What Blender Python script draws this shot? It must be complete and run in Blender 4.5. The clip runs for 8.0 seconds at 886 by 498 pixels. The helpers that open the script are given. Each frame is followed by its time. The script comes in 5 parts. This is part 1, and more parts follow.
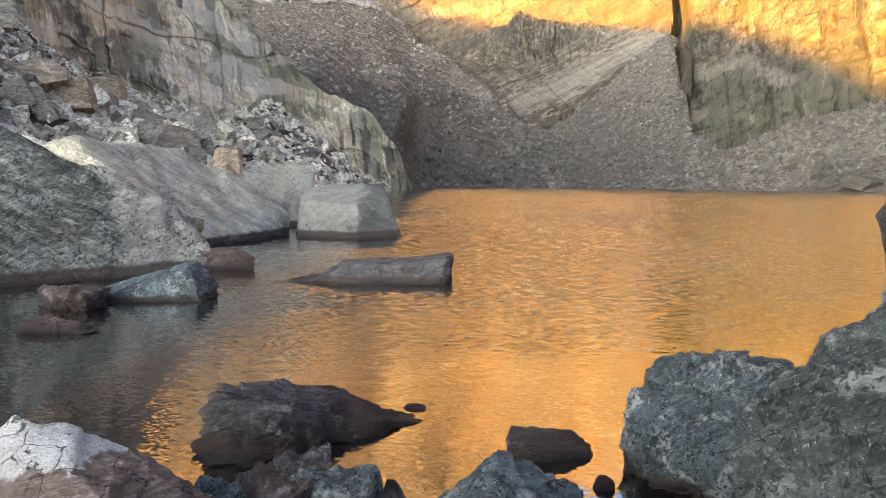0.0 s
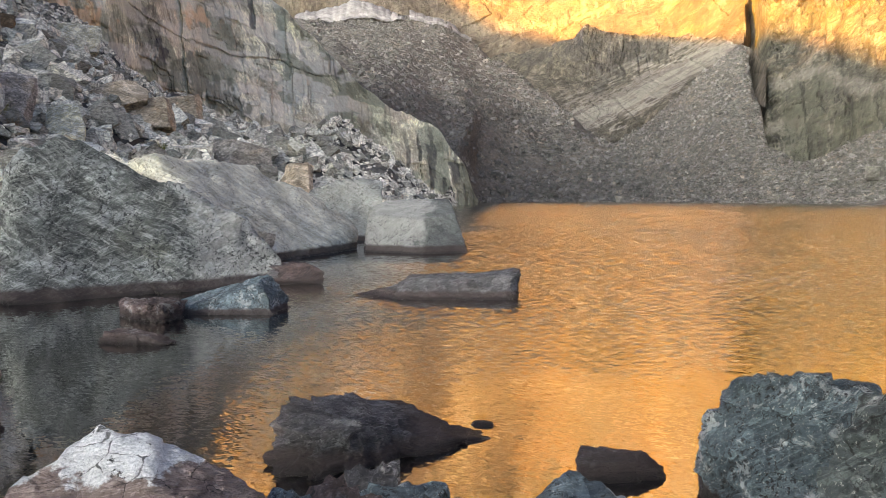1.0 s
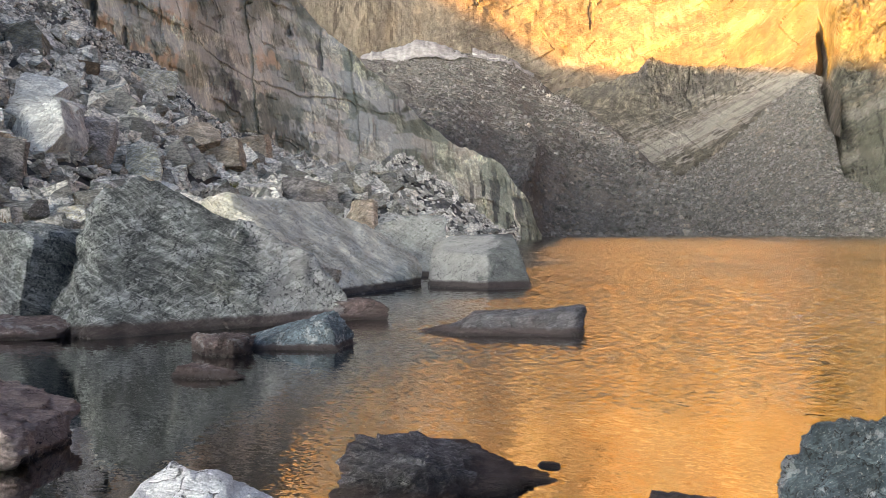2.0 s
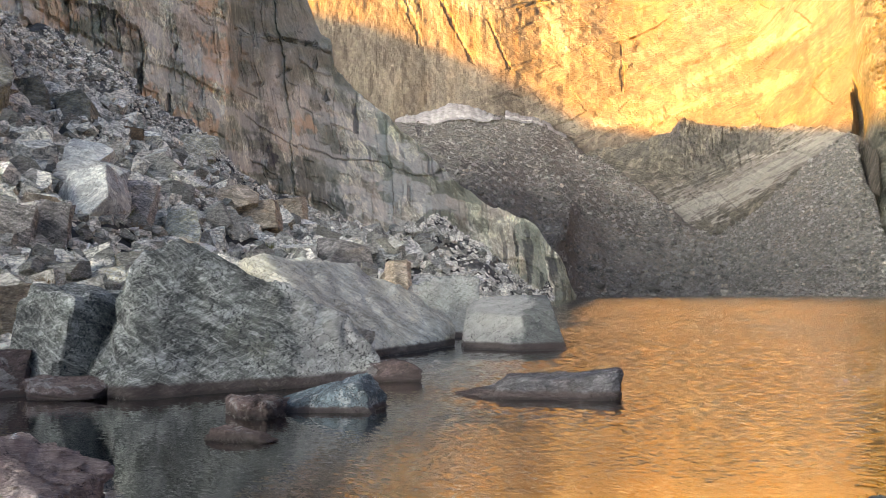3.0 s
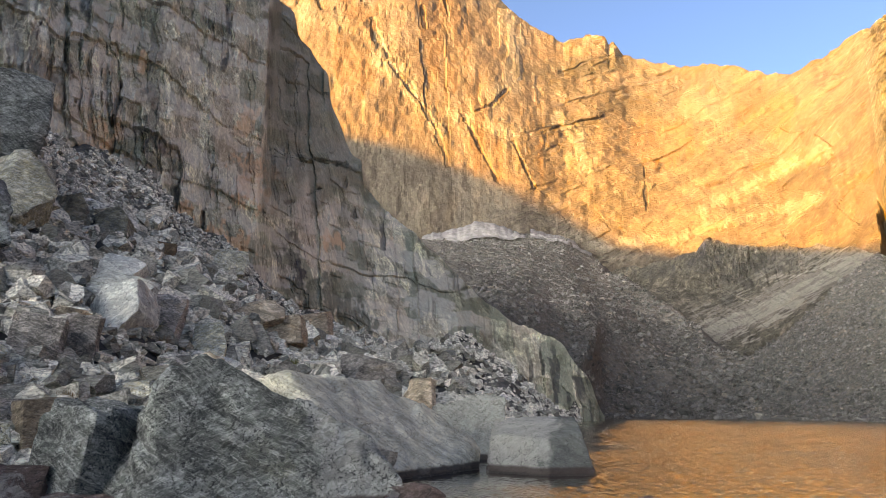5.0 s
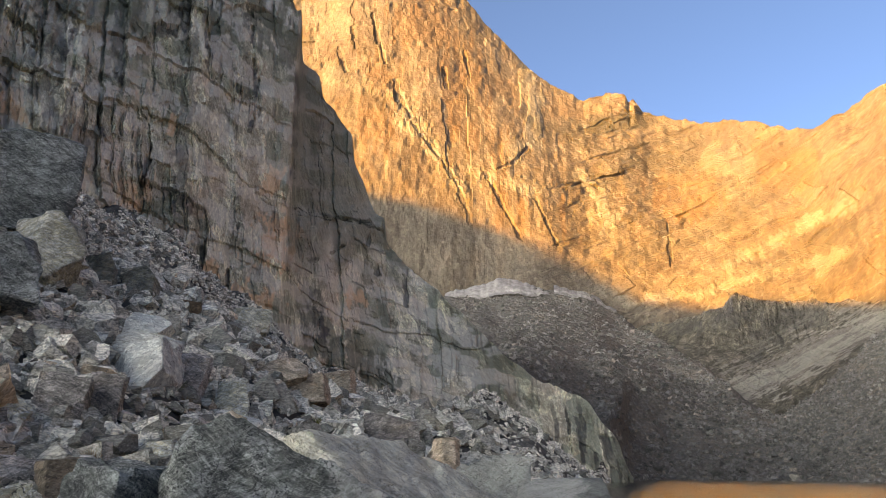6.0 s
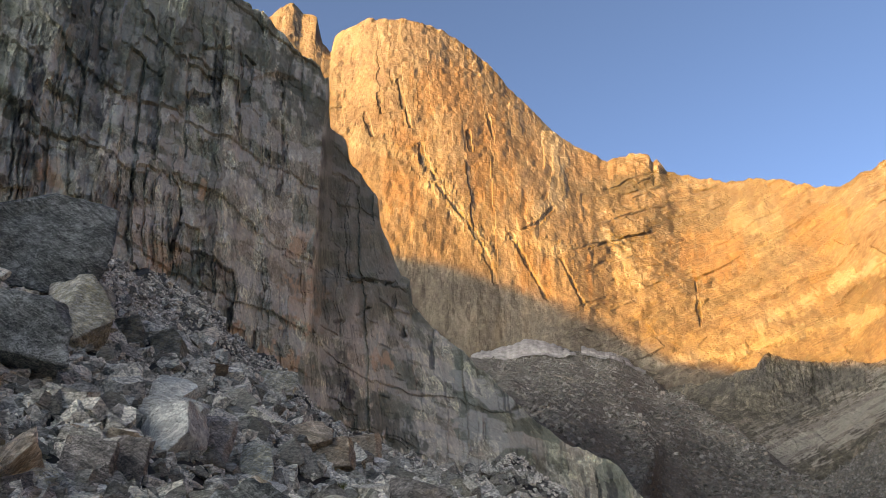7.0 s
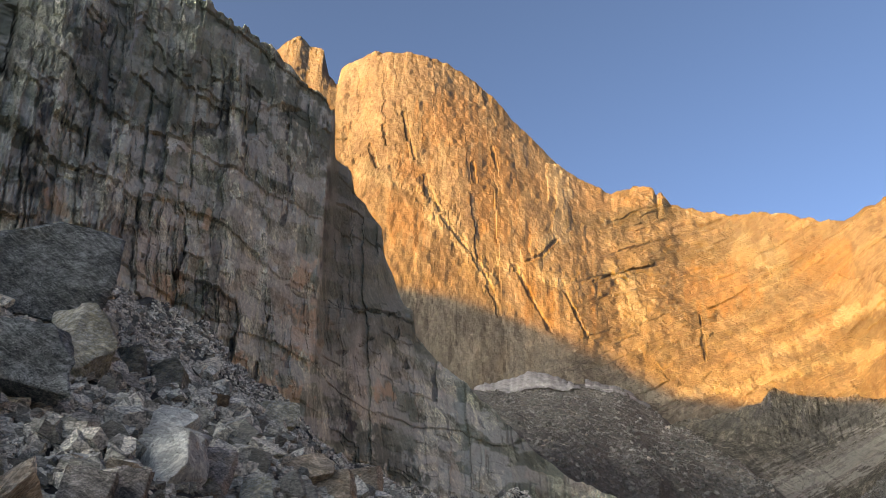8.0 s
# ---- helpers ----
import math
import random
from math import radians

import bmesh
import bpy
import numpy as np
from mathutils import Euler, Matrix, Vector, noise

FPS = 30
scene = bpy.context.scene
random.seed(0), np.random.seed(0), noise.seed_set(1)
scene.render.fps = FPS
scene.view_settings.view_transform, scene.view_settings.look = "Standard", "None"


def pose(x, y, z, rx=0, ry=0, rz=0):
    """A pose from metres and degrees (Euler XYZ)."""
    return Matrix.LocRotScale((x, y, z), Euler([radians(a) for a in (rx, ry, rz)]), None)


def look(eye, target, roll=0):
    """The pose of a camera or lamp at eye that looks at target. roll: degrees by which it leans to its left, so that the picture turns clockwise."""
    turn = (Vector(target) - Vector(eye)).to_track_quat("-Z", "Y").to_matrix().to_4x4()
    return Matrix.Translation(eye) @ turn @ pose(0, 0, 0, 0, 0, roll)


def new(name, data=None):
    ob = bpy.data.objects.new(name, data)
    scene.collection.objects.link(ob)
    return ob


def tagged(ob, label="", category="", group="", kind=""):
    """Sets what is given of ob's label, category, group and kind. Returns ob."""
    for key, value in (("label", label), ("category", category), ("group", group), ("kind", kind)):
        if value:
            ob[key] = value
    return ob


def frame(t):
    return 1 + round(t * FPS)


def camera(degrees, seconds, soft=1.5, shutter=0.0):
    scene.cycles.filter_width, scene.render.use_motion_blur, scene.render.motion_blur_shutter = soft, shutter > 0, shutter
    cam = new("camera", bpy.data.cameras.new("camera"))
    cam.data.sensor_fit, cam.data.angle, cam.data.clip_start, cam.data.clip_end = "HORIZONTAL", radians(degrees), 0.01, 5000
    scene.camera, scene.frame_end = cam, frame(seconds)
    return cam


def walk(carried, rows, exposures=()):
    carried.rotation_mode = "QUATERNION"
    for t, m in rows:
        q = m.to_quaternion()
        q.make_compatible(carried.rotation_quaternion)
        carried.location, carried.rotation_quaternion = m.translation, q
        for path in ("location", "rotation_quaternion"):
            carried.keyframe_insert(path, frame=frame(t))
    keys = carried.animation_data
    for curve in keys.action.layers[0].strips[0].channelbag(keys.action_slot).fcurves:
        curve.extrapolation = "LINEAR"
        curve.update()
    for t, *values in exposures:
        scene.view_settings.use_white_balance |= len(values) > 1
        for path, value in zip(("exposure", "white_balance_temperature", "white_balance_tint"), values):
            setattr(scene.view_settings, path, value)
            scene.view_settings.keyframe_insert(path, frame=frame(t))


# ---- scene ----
EYE = Vector((0.0, 0.0, 3.0))      # the eye stands 3 m above the lake
cam = camera(60.7, 8.0, soft=0.75)
# seconds, yaw (to the left), pitch, roll in degrees; the arm drifts a little to the left and up: metres
ROWS = [
    (0.0, 0.00, -5.15, 0.00, 0.0, 0.0),
    (0.5, 2.22, -4.70, -0.01, -0.02, 0.01),
    (1.0, 4.97, -4.04, -0.22, -0.035, 0.02),
    (1.5, 7.65, -3.00, -0.44, -0.045, 0.035),
    (3.0, 12.24, 3.20, -0.57, -0.06, 0.10),
    (3.5, 12.79, 5.72, -0.37, -0.065, 0.12),
    (4.0, 13.19, 8.03, -0.04, -0.07, 0.135),
    (4.5, 13.58, 10.03, 0.20, -0.075, 0.15),
    (6.0, 15.96, 16.30, 0.40, -0.08, 0.17),
    (6.5, 17.12, 18.67, 0.48, -0.08, 0.175),
    (7.0, 18.03, 20.89, 0.66, -0.08, 0.175),
    (7.5, 18.50, 22.51, 0.94, -0.08, 0.175),
    (8.0, 18.38, 23.25, 1.22, -0.08, 0.175),
]


def sight(yaw, pitch):
    y, p = radians(yaw), radians(pitch)
    return Vector((-math.sin(y) * math.cos(p), math.cos(y) * math.cos(p), math.sin(p)))


def path_row(t, yaw, pitch, roll, dx, dz):
    at = EYE + Vector((dx, 0, dz))
    return t, look(at, at + sight(yaw, pitch) * 10, roll)


walk(cam, [path_row(*row) for row in ROWS],
     exposures=[(0.0, 4.5, 11200, 3), (1.5, 4.5, 11200, 3), (3.5, 4.45, 11200, 3), (4.5, 4.2, 11200, 3), (6.0, 3.84, 11000, 3), (8.0, 3.48, 11000, 3)])

# ---- sky and sun: early morning, the sun low behind the camera's left shoulder ----
SUN_ELEV, SUN_TURN = 4.0, 35.0     # height over the horizon; turn of the light's way to the right of straight ahead
world = bpy.data.worlds.new("sky")
scene.world = world
world.use_nodes = True
wn = world.node_tree
sky = wn.nodes.new("ShaderNodeTexSky")
sky.sky_type, sky.sun_disc = "NISHITA", False
sky.sun_elevation, sky.sun_rotation = radians(SUN_ELEV), radians(180 + SUN_TURN)
sky.altitude, sky.air_density, sky.dust_density, sky.ozone_density = 2400, 0.13, 10.0, 2.0
wn.links.new(sky.outputs[0], wn.nodes["Background"].inputs[0])
wn.nodes["Background"].inputs[1].default_value = 0.15
lamp = bpy.data.lights.new("sun", "SUN")
lamp.energy, lamp.angle, lamp.color = 2.75, radians(0.5), (1.0, 0.49, 0.0)
sun = new("sun", lamp)
LIGHT_WAY = Vector((math.sin(radians(SUN_TURN)) * math.cos(radians(SUN_ELEV)),
                    math.cos(radians(SUN_TURN)) * math.cos(radians(SUN_ELEV)), -math.sin(radians(SUN_ELEV))))
sun.matrix_world = look((0, 0, 900), Vector((0, 0, 900)) + LIGHT_WAY)


# ---- noise on arrays ----
def hash01(ix, iy, iz, seed):
    h = (ix * 374761393 + iy * 668265263 + iz * 2147483647 + seed * 1274126177) & 0xFFFFFFFF
    h = ((h ^ (h >> 13)) * 1274126177) & 0xFFFFFFFF
    h = ((h ^ (h >> 16)) * 2246822519) & 0xFFFFFFFF
    return ((h ^ (h >> 15)) & 0xFFFFFF) / float(0xFFFFFF)


def value(x, y, z, seed=0):
    """Smooth noise from -1 to 1."""
    xf, yf, zf = np.floor(x), np.floor(y), np.floor(z)
    ix, iy, iz = xf.astype(np.int64), yf.astype(np.int64), zf.astype(np.int64)
    u, v, w = x - xf, y - yf, z - zf
    u, v, w = (s * s * s * (s * (s * 6 - 15) + 10) for s in (u, v, w))
    out = 0
    for dx in (0, 1):
        for dy in (0, 1):
            for dz in (0, 1):
                k = (u if dx else 1 - u) * (v if dy else 1 - v) * (w if dz else 1 - w)
                out = out + k * hash01(ix + dx, iy + dy, iz + dz, seed)
    return out * 2 - 1


def fbm(x, y, z, octaves=4, seed=0, gain=0.5):
    total, amp = 0, 1.0
    for k in range(octaves):
        total = total + amp * value(x, y, z, seed + k * 17)
        x, y, z, amp = x * 2.03 + 7.1, y * 2.03 + 3.7, z * 2.03 + 1.3, amp * gain
    return total


def blocks(x, y, seed=0):
    """Jittered cells in the plane: a random value for each cell, and how near its border is."""
    xf, yf = np.floor(x).astype(np.int64), np.floor(y).astype(np.int64)
    best = np.full(x.shape, 9.0)
    second = np.full(x.shape, 9.0)
    val = np.zeros(x.shape)
    for dx in (-1, 0, 1):
        for dy in (-1, 0, 1):
            cx, cy = xf + dx, yf + dy
            px = cx + 0.5 + 0.8 * (hash01(cx, cy, cx * 0, seed) - 0.5)
            py = cy + 0.5 + 0.8 * (hash01(cx, cy, cx * 0 + 1, seed) - 0.5)
            d = np.maximum(abs(px - x), abs(py - y)) * 0.6 + np.hypot(px - x, py - y) * 0.4
            near = d < best
            second = np.where(near, best, np.minimum(second, d))
            val = np.where(near, hash01(cx, cy, cx * 0 + 2, seed), val)
            best = np.where(near, d, best)
    return val, second - best


def bricks(u, z, wide, tall, seed):
    """Upright panels of uneven width, each broken at its own heights: a random value for each piece."""
    c = u / wide + 0.45 * value(u / wide * 0.8, u * 0, u * 0, seed + 5)
    col = np.floor(c).astype(np.int64)
    row = np.floor(z / tall + 9 * hash01(col, col * 0, col * 0, seed) + 0.5 * value(z / tall * 0.9, col * 3.7, z * 0, seed + 6)).astype(np.int64)
    return hash01(col, row, col * 0, seed + 1)


def seams(u, z, wide, tall, seed):
    """How far the nearest edge of such a panel is, as a share of its size: across, and up or down."""
    c = u / wide + 0.45 * value(u / wide * 0.8, u * 0, u * 0, seed + 5)
    col = np.floor(c).astype(np.int64)
    row = z / tall + 9 * hash01(col, col * 0, col * 0, seed) + 0.5 * value(z / tall * 0.9, col * 3.7, z * 0, seed + 6)
    return 0.5 - abs(c - col - 0.5), 0.5 - abs(row - np.floor(row) - 0.5)


def facets(p, scale, seed):
    """Broken faces: in each cell a plane of its own tilt."""
    q = p * scale
    base = np.floor(q).astype(np.int64)
    best, out = np.full(len(p), 9.0), np.zeros(len(p))
    for dx in (-1, 0, 1):
        for dy in (-1, 0, 1):
            for dz in (-1, 0, 1):
                c = base + np.array((dx, dy, dz))
                h = [hash01(c[:, 0], c[:, 1], c[:, 2], seed + k) for k in range(6)]
                d = q - (c + np.stack(h[:3], -1))
                dist = (d * d).sum(1)
                near = dist < best
                tilt = (d * (np.stack(h[3:], -1) - 0.5)).sum(1) * 2
                out, best = np.where(near, tilt + 0.35 * (h[3] - 0.5), out), np.where(near, dist, best)
    return out


def step(a, b, x):
    s = np.clip((x - a) / (b - a), 0, 1)
    return s * s * (3 - 2 * s)


# ---- materials ----
class Nodes:
    def __init__(self, name):
        self.mat = bpy.data.materials.new(name)
        self.mat.use_nodes = True
        self.nt = self.mat.node_tree
        self.bsdf = self.nt.nodes["Principled BSDF"]
        self.out = self.nt.nodes["Material Output"]

    def add(self, kind, **props):
        n = self.nt.nodes.new("ShaderNode" + kind)
        for k, v in props.items():
            setattr(n, k, v)
        return n

    def link(self, a, b):
        self.nt.links.new(a, b)

    def put(self, socket, v):
        if isinstance(v, bpy.types.NodeSocket):
            self.link(v, socket)
        else:
            socket.default_value = v if not isinstance(v, tuple) or len(v) != 3 or socket.type != "RGBA" else (*v, 1)

    def scaled(self, vec, s):
        n = self.add("Mapping")
        self.link(vec, n.inputs[0])
        n.inputs[3].default_value = s if isinstance(s, tuple) else (s, s, s)
        return n.outputs[0]

    def noise(self, vec, scale, detail=6.0, rough=0.55, warp=0.0):
        n = self.add("TexNoise")
        self.link(vec, n.inputs["Vector"])
        n.inputs["Scale"].default_value, n.inputs["Detail"].default_value = scale, detail
        n.inputs["Roughness"].default_value, n.inputs["Distortion"].default_value = rough, warp
        return n.outputs[0]

    def cells(self, vec, scale, feature="F1", out="Distance", rand=1.0):
        n = self.add("TexVoronoi", feature=feature)
        self.link(vec, n.inputs["Vector"])
        n.inputs["Scale"].default_value, n.inputs["Randomness"].default_value = scale, rand
        return n.outputs[out]

    def bent(self, vec, scale, amount):
        """The place, pushed about by noise, so that borders come out ragged."""
        wob, add = self.add("TexNoise"), self.add("VectorMath", operation="MULTIPLY_ADD")
        self.link(vec, wob.inputs["Vector"])
        wob.inputs["Scale"].default_value, wob.inputs["Detail"].default_value = scale, 4
        self.link(wob.outputs["Color"], add.inputs[0])
        add.inputs[1].default_value = (amount,) * 3
        self.link(vec, add.inputs[2])
        return add.outputs[0]

    def ramp(self, v, lo, hi, a=0.0, b=1.0):
        n = self.add("MapRange", interpolation_type="SMOOTHSTEP")
        self.link(v, n.inputs[0])
        for i, s in enumerate((lo, hi, a, b)):
            n.inputs[i + 1].default_value = s
        return n.outputs[0]

    def mix(self, f, a, b, blend="MIX"):
        n = self.add("Mix", data_type="RGBA", blend_type=blend)
        self.put(n.inputs[0], f), self.put(n.inputs[6], a), self.put(n.inputs[7], b)
        return n.outputs[2]

    def math(self, op, a, b=0.0):
        n = self.add("Math", operation=op)
        self.put(n.inputs[0], a), self.put(n.inputs[1], b)
        return n.outputs[0]

    def bump(self, height, strength, distance, normal=None):
        n = self.add("Bump")
        n.inputs["Strength"].default_value, n.inputs["Distance"].default_value = strength, distance
        self.link(height, n.inputs["Height"])
        if normal:
            self.link(normal, n.inputs["Normal"])
        return n.outputs[0]

    def place(self, own=False):
        """World place, or the thing's own coordinates shifted at random from thing to thing."""
        if not own:
            return self.add("NewGeometry").outputs["Position"]
        co, info, shift = self.add("TexCoord").outputs["Object"], self.add("ObjectInfo"), self.add("VectorMath", operation="MULTIPLY_ADD")
        comb = self.add("CombineXYZ")
        for k in range(3):
            self.link(info.outputs["Random"], comb.inputs[k])
        shift.inputs[1].default_value = (83.0, 57.0, 41.0)
        self.link(comb.outputs[0], shift.inputs[0])
        self.link(co, shift.inputs[2])
        return shift.outputs[0]

    def done(self, colour, normal=None, rough=0.9, spec=0.25):
        self.put(self.bsdf.inputs["Base Color"], colour)
        self.put(self.bsdf.inputs["Roughness"], rough)
        self.bsdf.inputs["Specular IOR Level"].default_value = spec
        if normal:
            self.link(normal, self.bsdf.inputs["Normal"])
        return self.mat


def rock_material(name, dark, mid, light, patch, size=1.0, layer=None, layers=1.0, own_layer=False, pale_side=None, speck=0.5, white=0.0, band=0.0, waterline=True, grain_dir=(1, 1, 2.4), patch_at=0.58, blotch=0.0, grit=0.35, vary=(0.88, 1.1), broken=1.0):
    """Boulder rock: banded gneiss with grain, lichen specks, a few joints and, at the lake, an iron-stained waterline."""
    n = Nodes(name)
    p = n.place(own=True)
    info = n.add("ObjectInfo").outputs["Random"]
    tilt = n.add("Mapping")
    n.link(p, tilt.inputs[0])
    tilt.inputs[2].default_value = (0.5, 0.35, 0.2)
    q = n.scaled(tilt.outputs[0], grain_dir)
    broad, fine, tiny = n.noise(p, 0.9 / size, 5, 0.6, 0.6), n.noise(q, 5.5 / size, 10, 0.74, 1.1), n.noise(p, 34.0 / size, 6, 0.78)
    bent = n.add("VectorMath", operation="MULTIPLY_ADD")
    wob = n.add("TexNoise")
    n.link(p, wob.inputs["Vector"])
    wob.inputs["Scale"].default_value, wob.inputs["Detail"].default_value = 2.4 / size, 3
    n.link(wob.outputs["Color"], bent.inputs[0])
    bent.inputs[1].default_value = (0.5 * size,) * 3
    n.link(q, bent.inputs[2])
    sep = n.add("SeparateColor")
    n.link(n.cells(bent.outputs[0], 1.5 / size, "F1", "Color"), sep.inputs[0])
    sep2 = n.add("SeparateColor")
    n.link(n.cells(bent.outputs[0], 5.0 / size, "F1", "Color"), sep2.inputs[0])
    facet = n.math("ADD", n.math("MULTIPLY", sep.outputs[0], 0.55), n.math("MULTIPLY", sep2.outputs[0], 0.45))
    c = n.mix(n.ramp(broad, 0.40, 0.58), n.mix(0.3, dark, mid), mid)
    c = n.mix(n.ramp(fine, 0.50, 0.62, 0.0, 0.8), c, light)
    c = n.mix(n.ramp(fine, 0.45, 0.34, 0.0, 0.8), c, dark)
    vein = n.noise(n.scaled(tilt.outputs[0], (0.35, 0.35, 2.2)), 1.6 / size, 6, 0.6, 1.4)
    c = n.mix(n.ramp(n.math("ABSOLUTE", n.math("SUBTRACT", vein, 0.5)), 0.012, 0.03, 0.6, 0.0), c, light)
    c = n.mix(n.ramp(n.noise(p, 0.55 / size, 4), patch_at, patch_at + 0.12), c, n.mix(fine, c, patch))
    c = n.mix(n.ramp(tiny, 0.34, 0.54, grit, 0.0), c, n.mix(0.4, dark, (0.02, 0.02, 0.02)))
    c = n.mix(n.ramp(n.noise(p, 2.2 / size, 7, 0.7, 0.7), 0.42, 0.58, 0.5, 0.0), c, n.mix(0.5, c, dark))
    sweep = n.noise(n.scaled(tilt.outputs[0], (0.3, 0.3, 0.6)), 0.55 / size, 4, 0.6, 0.8)
    c = n.mix(n.ramp(sweep, 0.42, 0.56, 0.55, 0.0), c, n.mix(0.6, c, dark))
    c = n.mix(n.ramp(sweep, 0.54, 0.66, 0.0, 0.45), c, n.mix(0.5, c, light))
    if layer:
        # bands of the gneiss: thin and bent, dark and light in turn
        dot, along = n.add("VectorMath", operation="DOT_PRODUCT"), n.add("VectorMath", operation="SCALE")
        world = n.bent(p if own_layer else n.add("NewGeometry").outputs["Position"], 0.5 / size, 0.9 * size)
        n.link(world, dot.inputs[0])
        dot.inputs[1].default_value = layer
        along.inputs[0].default_value = layer
        n.link(n.math("MULTIPLY", dot.outputs["Value"], 6.0), along.inputs["Scale"])
        add = n.add("VectorMath", operation="MULTIPLY_ADD")
        n.link(world, add.inputs[0])
        add.inputs[1].default_value = (0.8, 0.8, 0.8)
        n.link(along.outputs[0], add.inputs[2])
        b1, b2 = n.noise(add.outputs[0], 0.55 / size, 7, 0.7, 0.3), n.noise(add.outputs[0], 1.9 / size, 6, 0.72, 0.3)
        c = n.mix(layers, c, n.mix(1.0, c, n.add_grey(n.ramp(b1, 0.38, 0.62, 0.62, 1.36)), "MULTIPLY"))
        c = n.mix(n.ramp(b2, 0.55, 0.62, 0.0, 0.55 * layers), c, light)
        c = n.mix(n.ramp(b2, 0.45, 0.37, 0.0, 0.6 * layers), c, n.mix(0.5, dark, (0.02, 0.02, 0.018)))
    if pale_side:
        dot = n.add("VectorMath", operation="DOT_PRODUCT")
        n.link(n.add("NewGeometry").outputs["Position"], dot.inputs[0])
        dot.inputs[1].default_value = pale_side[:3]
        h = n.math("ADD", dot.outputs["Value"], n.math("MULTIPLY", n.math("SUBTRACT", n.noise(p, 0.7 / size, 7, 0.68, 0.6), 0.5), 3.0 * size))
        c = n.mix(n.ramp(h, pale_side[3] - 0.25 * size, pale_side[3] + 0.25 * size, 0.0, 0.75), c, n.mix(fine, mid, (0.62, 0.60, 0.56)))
    if blotch:
        c = n.mix(n.math("MULTIPLY", n.ramp(n.noise(p, 1.1 / size, 6, 0.7, 0.5), 0.54, 0.60), blotch), c, n.mix(tiny, (0.38, 0.40, 0.40), (0.58, 0.60, 0.60)))
    if speck:
        sp = n.math("MULTIPLY", n.ramp(n.noise(p, 11.0 / size, 4, 0.75), 0.54, 0.58), n.ramp(n.noise(p, 1.3 / size, 3, 0.6), 0.40, 0.56))
        c = n.mix(n.math("MULTIPLY", sp, speck), c, (0.03, 0.032, 0.034))
        sp2 = n.ramp(n.noise(n.scaled(p, 1.31), 14.0 / size, 4, 0.8), 0.60, 0.66)
        c = n.mix(n.math("MULTIPLY", sp2, speck * 0.8), c, (0.46, 0.47, 0.44))
    if white:
        up = n.add("SeparateXYZ")
        n.link(n.add("TexCoord").outputs["Object"], up.inputs[0])
        h = n.math("ADD", up.outputs[2], n.math("MULTIPLY", n.noise(p, 3.0, 6, 0.65), 0.5))
        crust = n.mix(n.ramp(tiny, 0.35, 0.6), (0.48, 0.49, 0.50), (0.78, 0.78, 0.77))
        crust = n.mix(n.ramp(n.noise(p, 9.0, 4, 0.7), 0.60, 0.66), crust, (0.06, 0.06, 0.06))
        c = n.mix(n.ramp(h, white + 0.25, white + 0.29), c, crust)
    joints = n.cells(bent.outputs[0], 1.5 / size, "DISTANCE_TO_EDGE")
    chips = n.ramp(n.cells(bent.outputs[0], 5.0 / size, "DISTANCE_TO_EDGE"), 0.0, 0.05)
    crack = n.math("MAXIMUM", n.ramp(n.math("ADD", joints, n.math("MULTIPLY", n.math("SUBTRACT", fine, 0.5), 0.12)), 0.0, 0.02), n.ramp(n.noise(n.scaled(p, 1.7), 0.8 / size, 2), 0.46, 0.56))
    c = n.mix(1.0, c, n.add_grey(n.ramp(facet, 0.2, 0.8, 1 - 0.28 * broken, 1 + 0.22 * broken)), "MULTIPLY")
    c = n.mix(n.math("MULTIPLY", n.math("SUBTRACT", 1.0, chips), 0.25 * broken), c, (0.03, 0.03, 0.03))
    c = n.mix(n.math("MULTIPLY", n.math("SUBTRACT", 1.0, crack), 0.8), c, (0.02, 0.02, 0.02))
    c = n.mix(1.0, c, n.add_grey(n.ramp(info, 0.0, 1.0, *vary)), "MULTIPLY")
    rough = 0.88
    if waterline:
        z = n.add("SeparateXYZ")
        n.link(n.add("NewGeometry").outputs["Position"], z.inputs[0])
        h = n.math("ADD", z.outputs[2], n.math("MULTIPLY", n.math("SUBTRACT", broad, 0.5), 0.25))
        wet_and_dark = n.ramp(h, 0.04 + 0.7 * band, 0.10 + band, 0.9, 0.0)
        c = n.mix(wet_and_dark, c, n.mix(fine, (0.028, 0.02, 0.02), (0.085, 0.06, 0.056)))
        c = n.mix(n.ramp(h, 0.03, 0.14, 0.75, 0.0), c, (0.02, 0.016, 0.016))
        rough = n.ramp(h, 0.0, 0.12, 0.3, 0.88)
    hgt = n.math("ADD", n.math("MULTIPLY", fine, 1.0), n.math("ADD", n.math("MULTIPLY", tiny, 0.5), n.math("ADD", n.math("MULTIPLY", crack, 0.35), n.math("ADD", n.math("MULTIPLY", facet, 0.5), n.math("MULTIPLY", chips, 0.12)))))
    return n.done(c, n.bump(hgt, 1.0, 0.13 * size), rough)


def add_grey(self, v):
    n = self.add("CombineColor")
    for k in range(3):
        self.link(v, n.inputs[k])
    return n.outputs[0]


Nodes.add_grey = add_grey


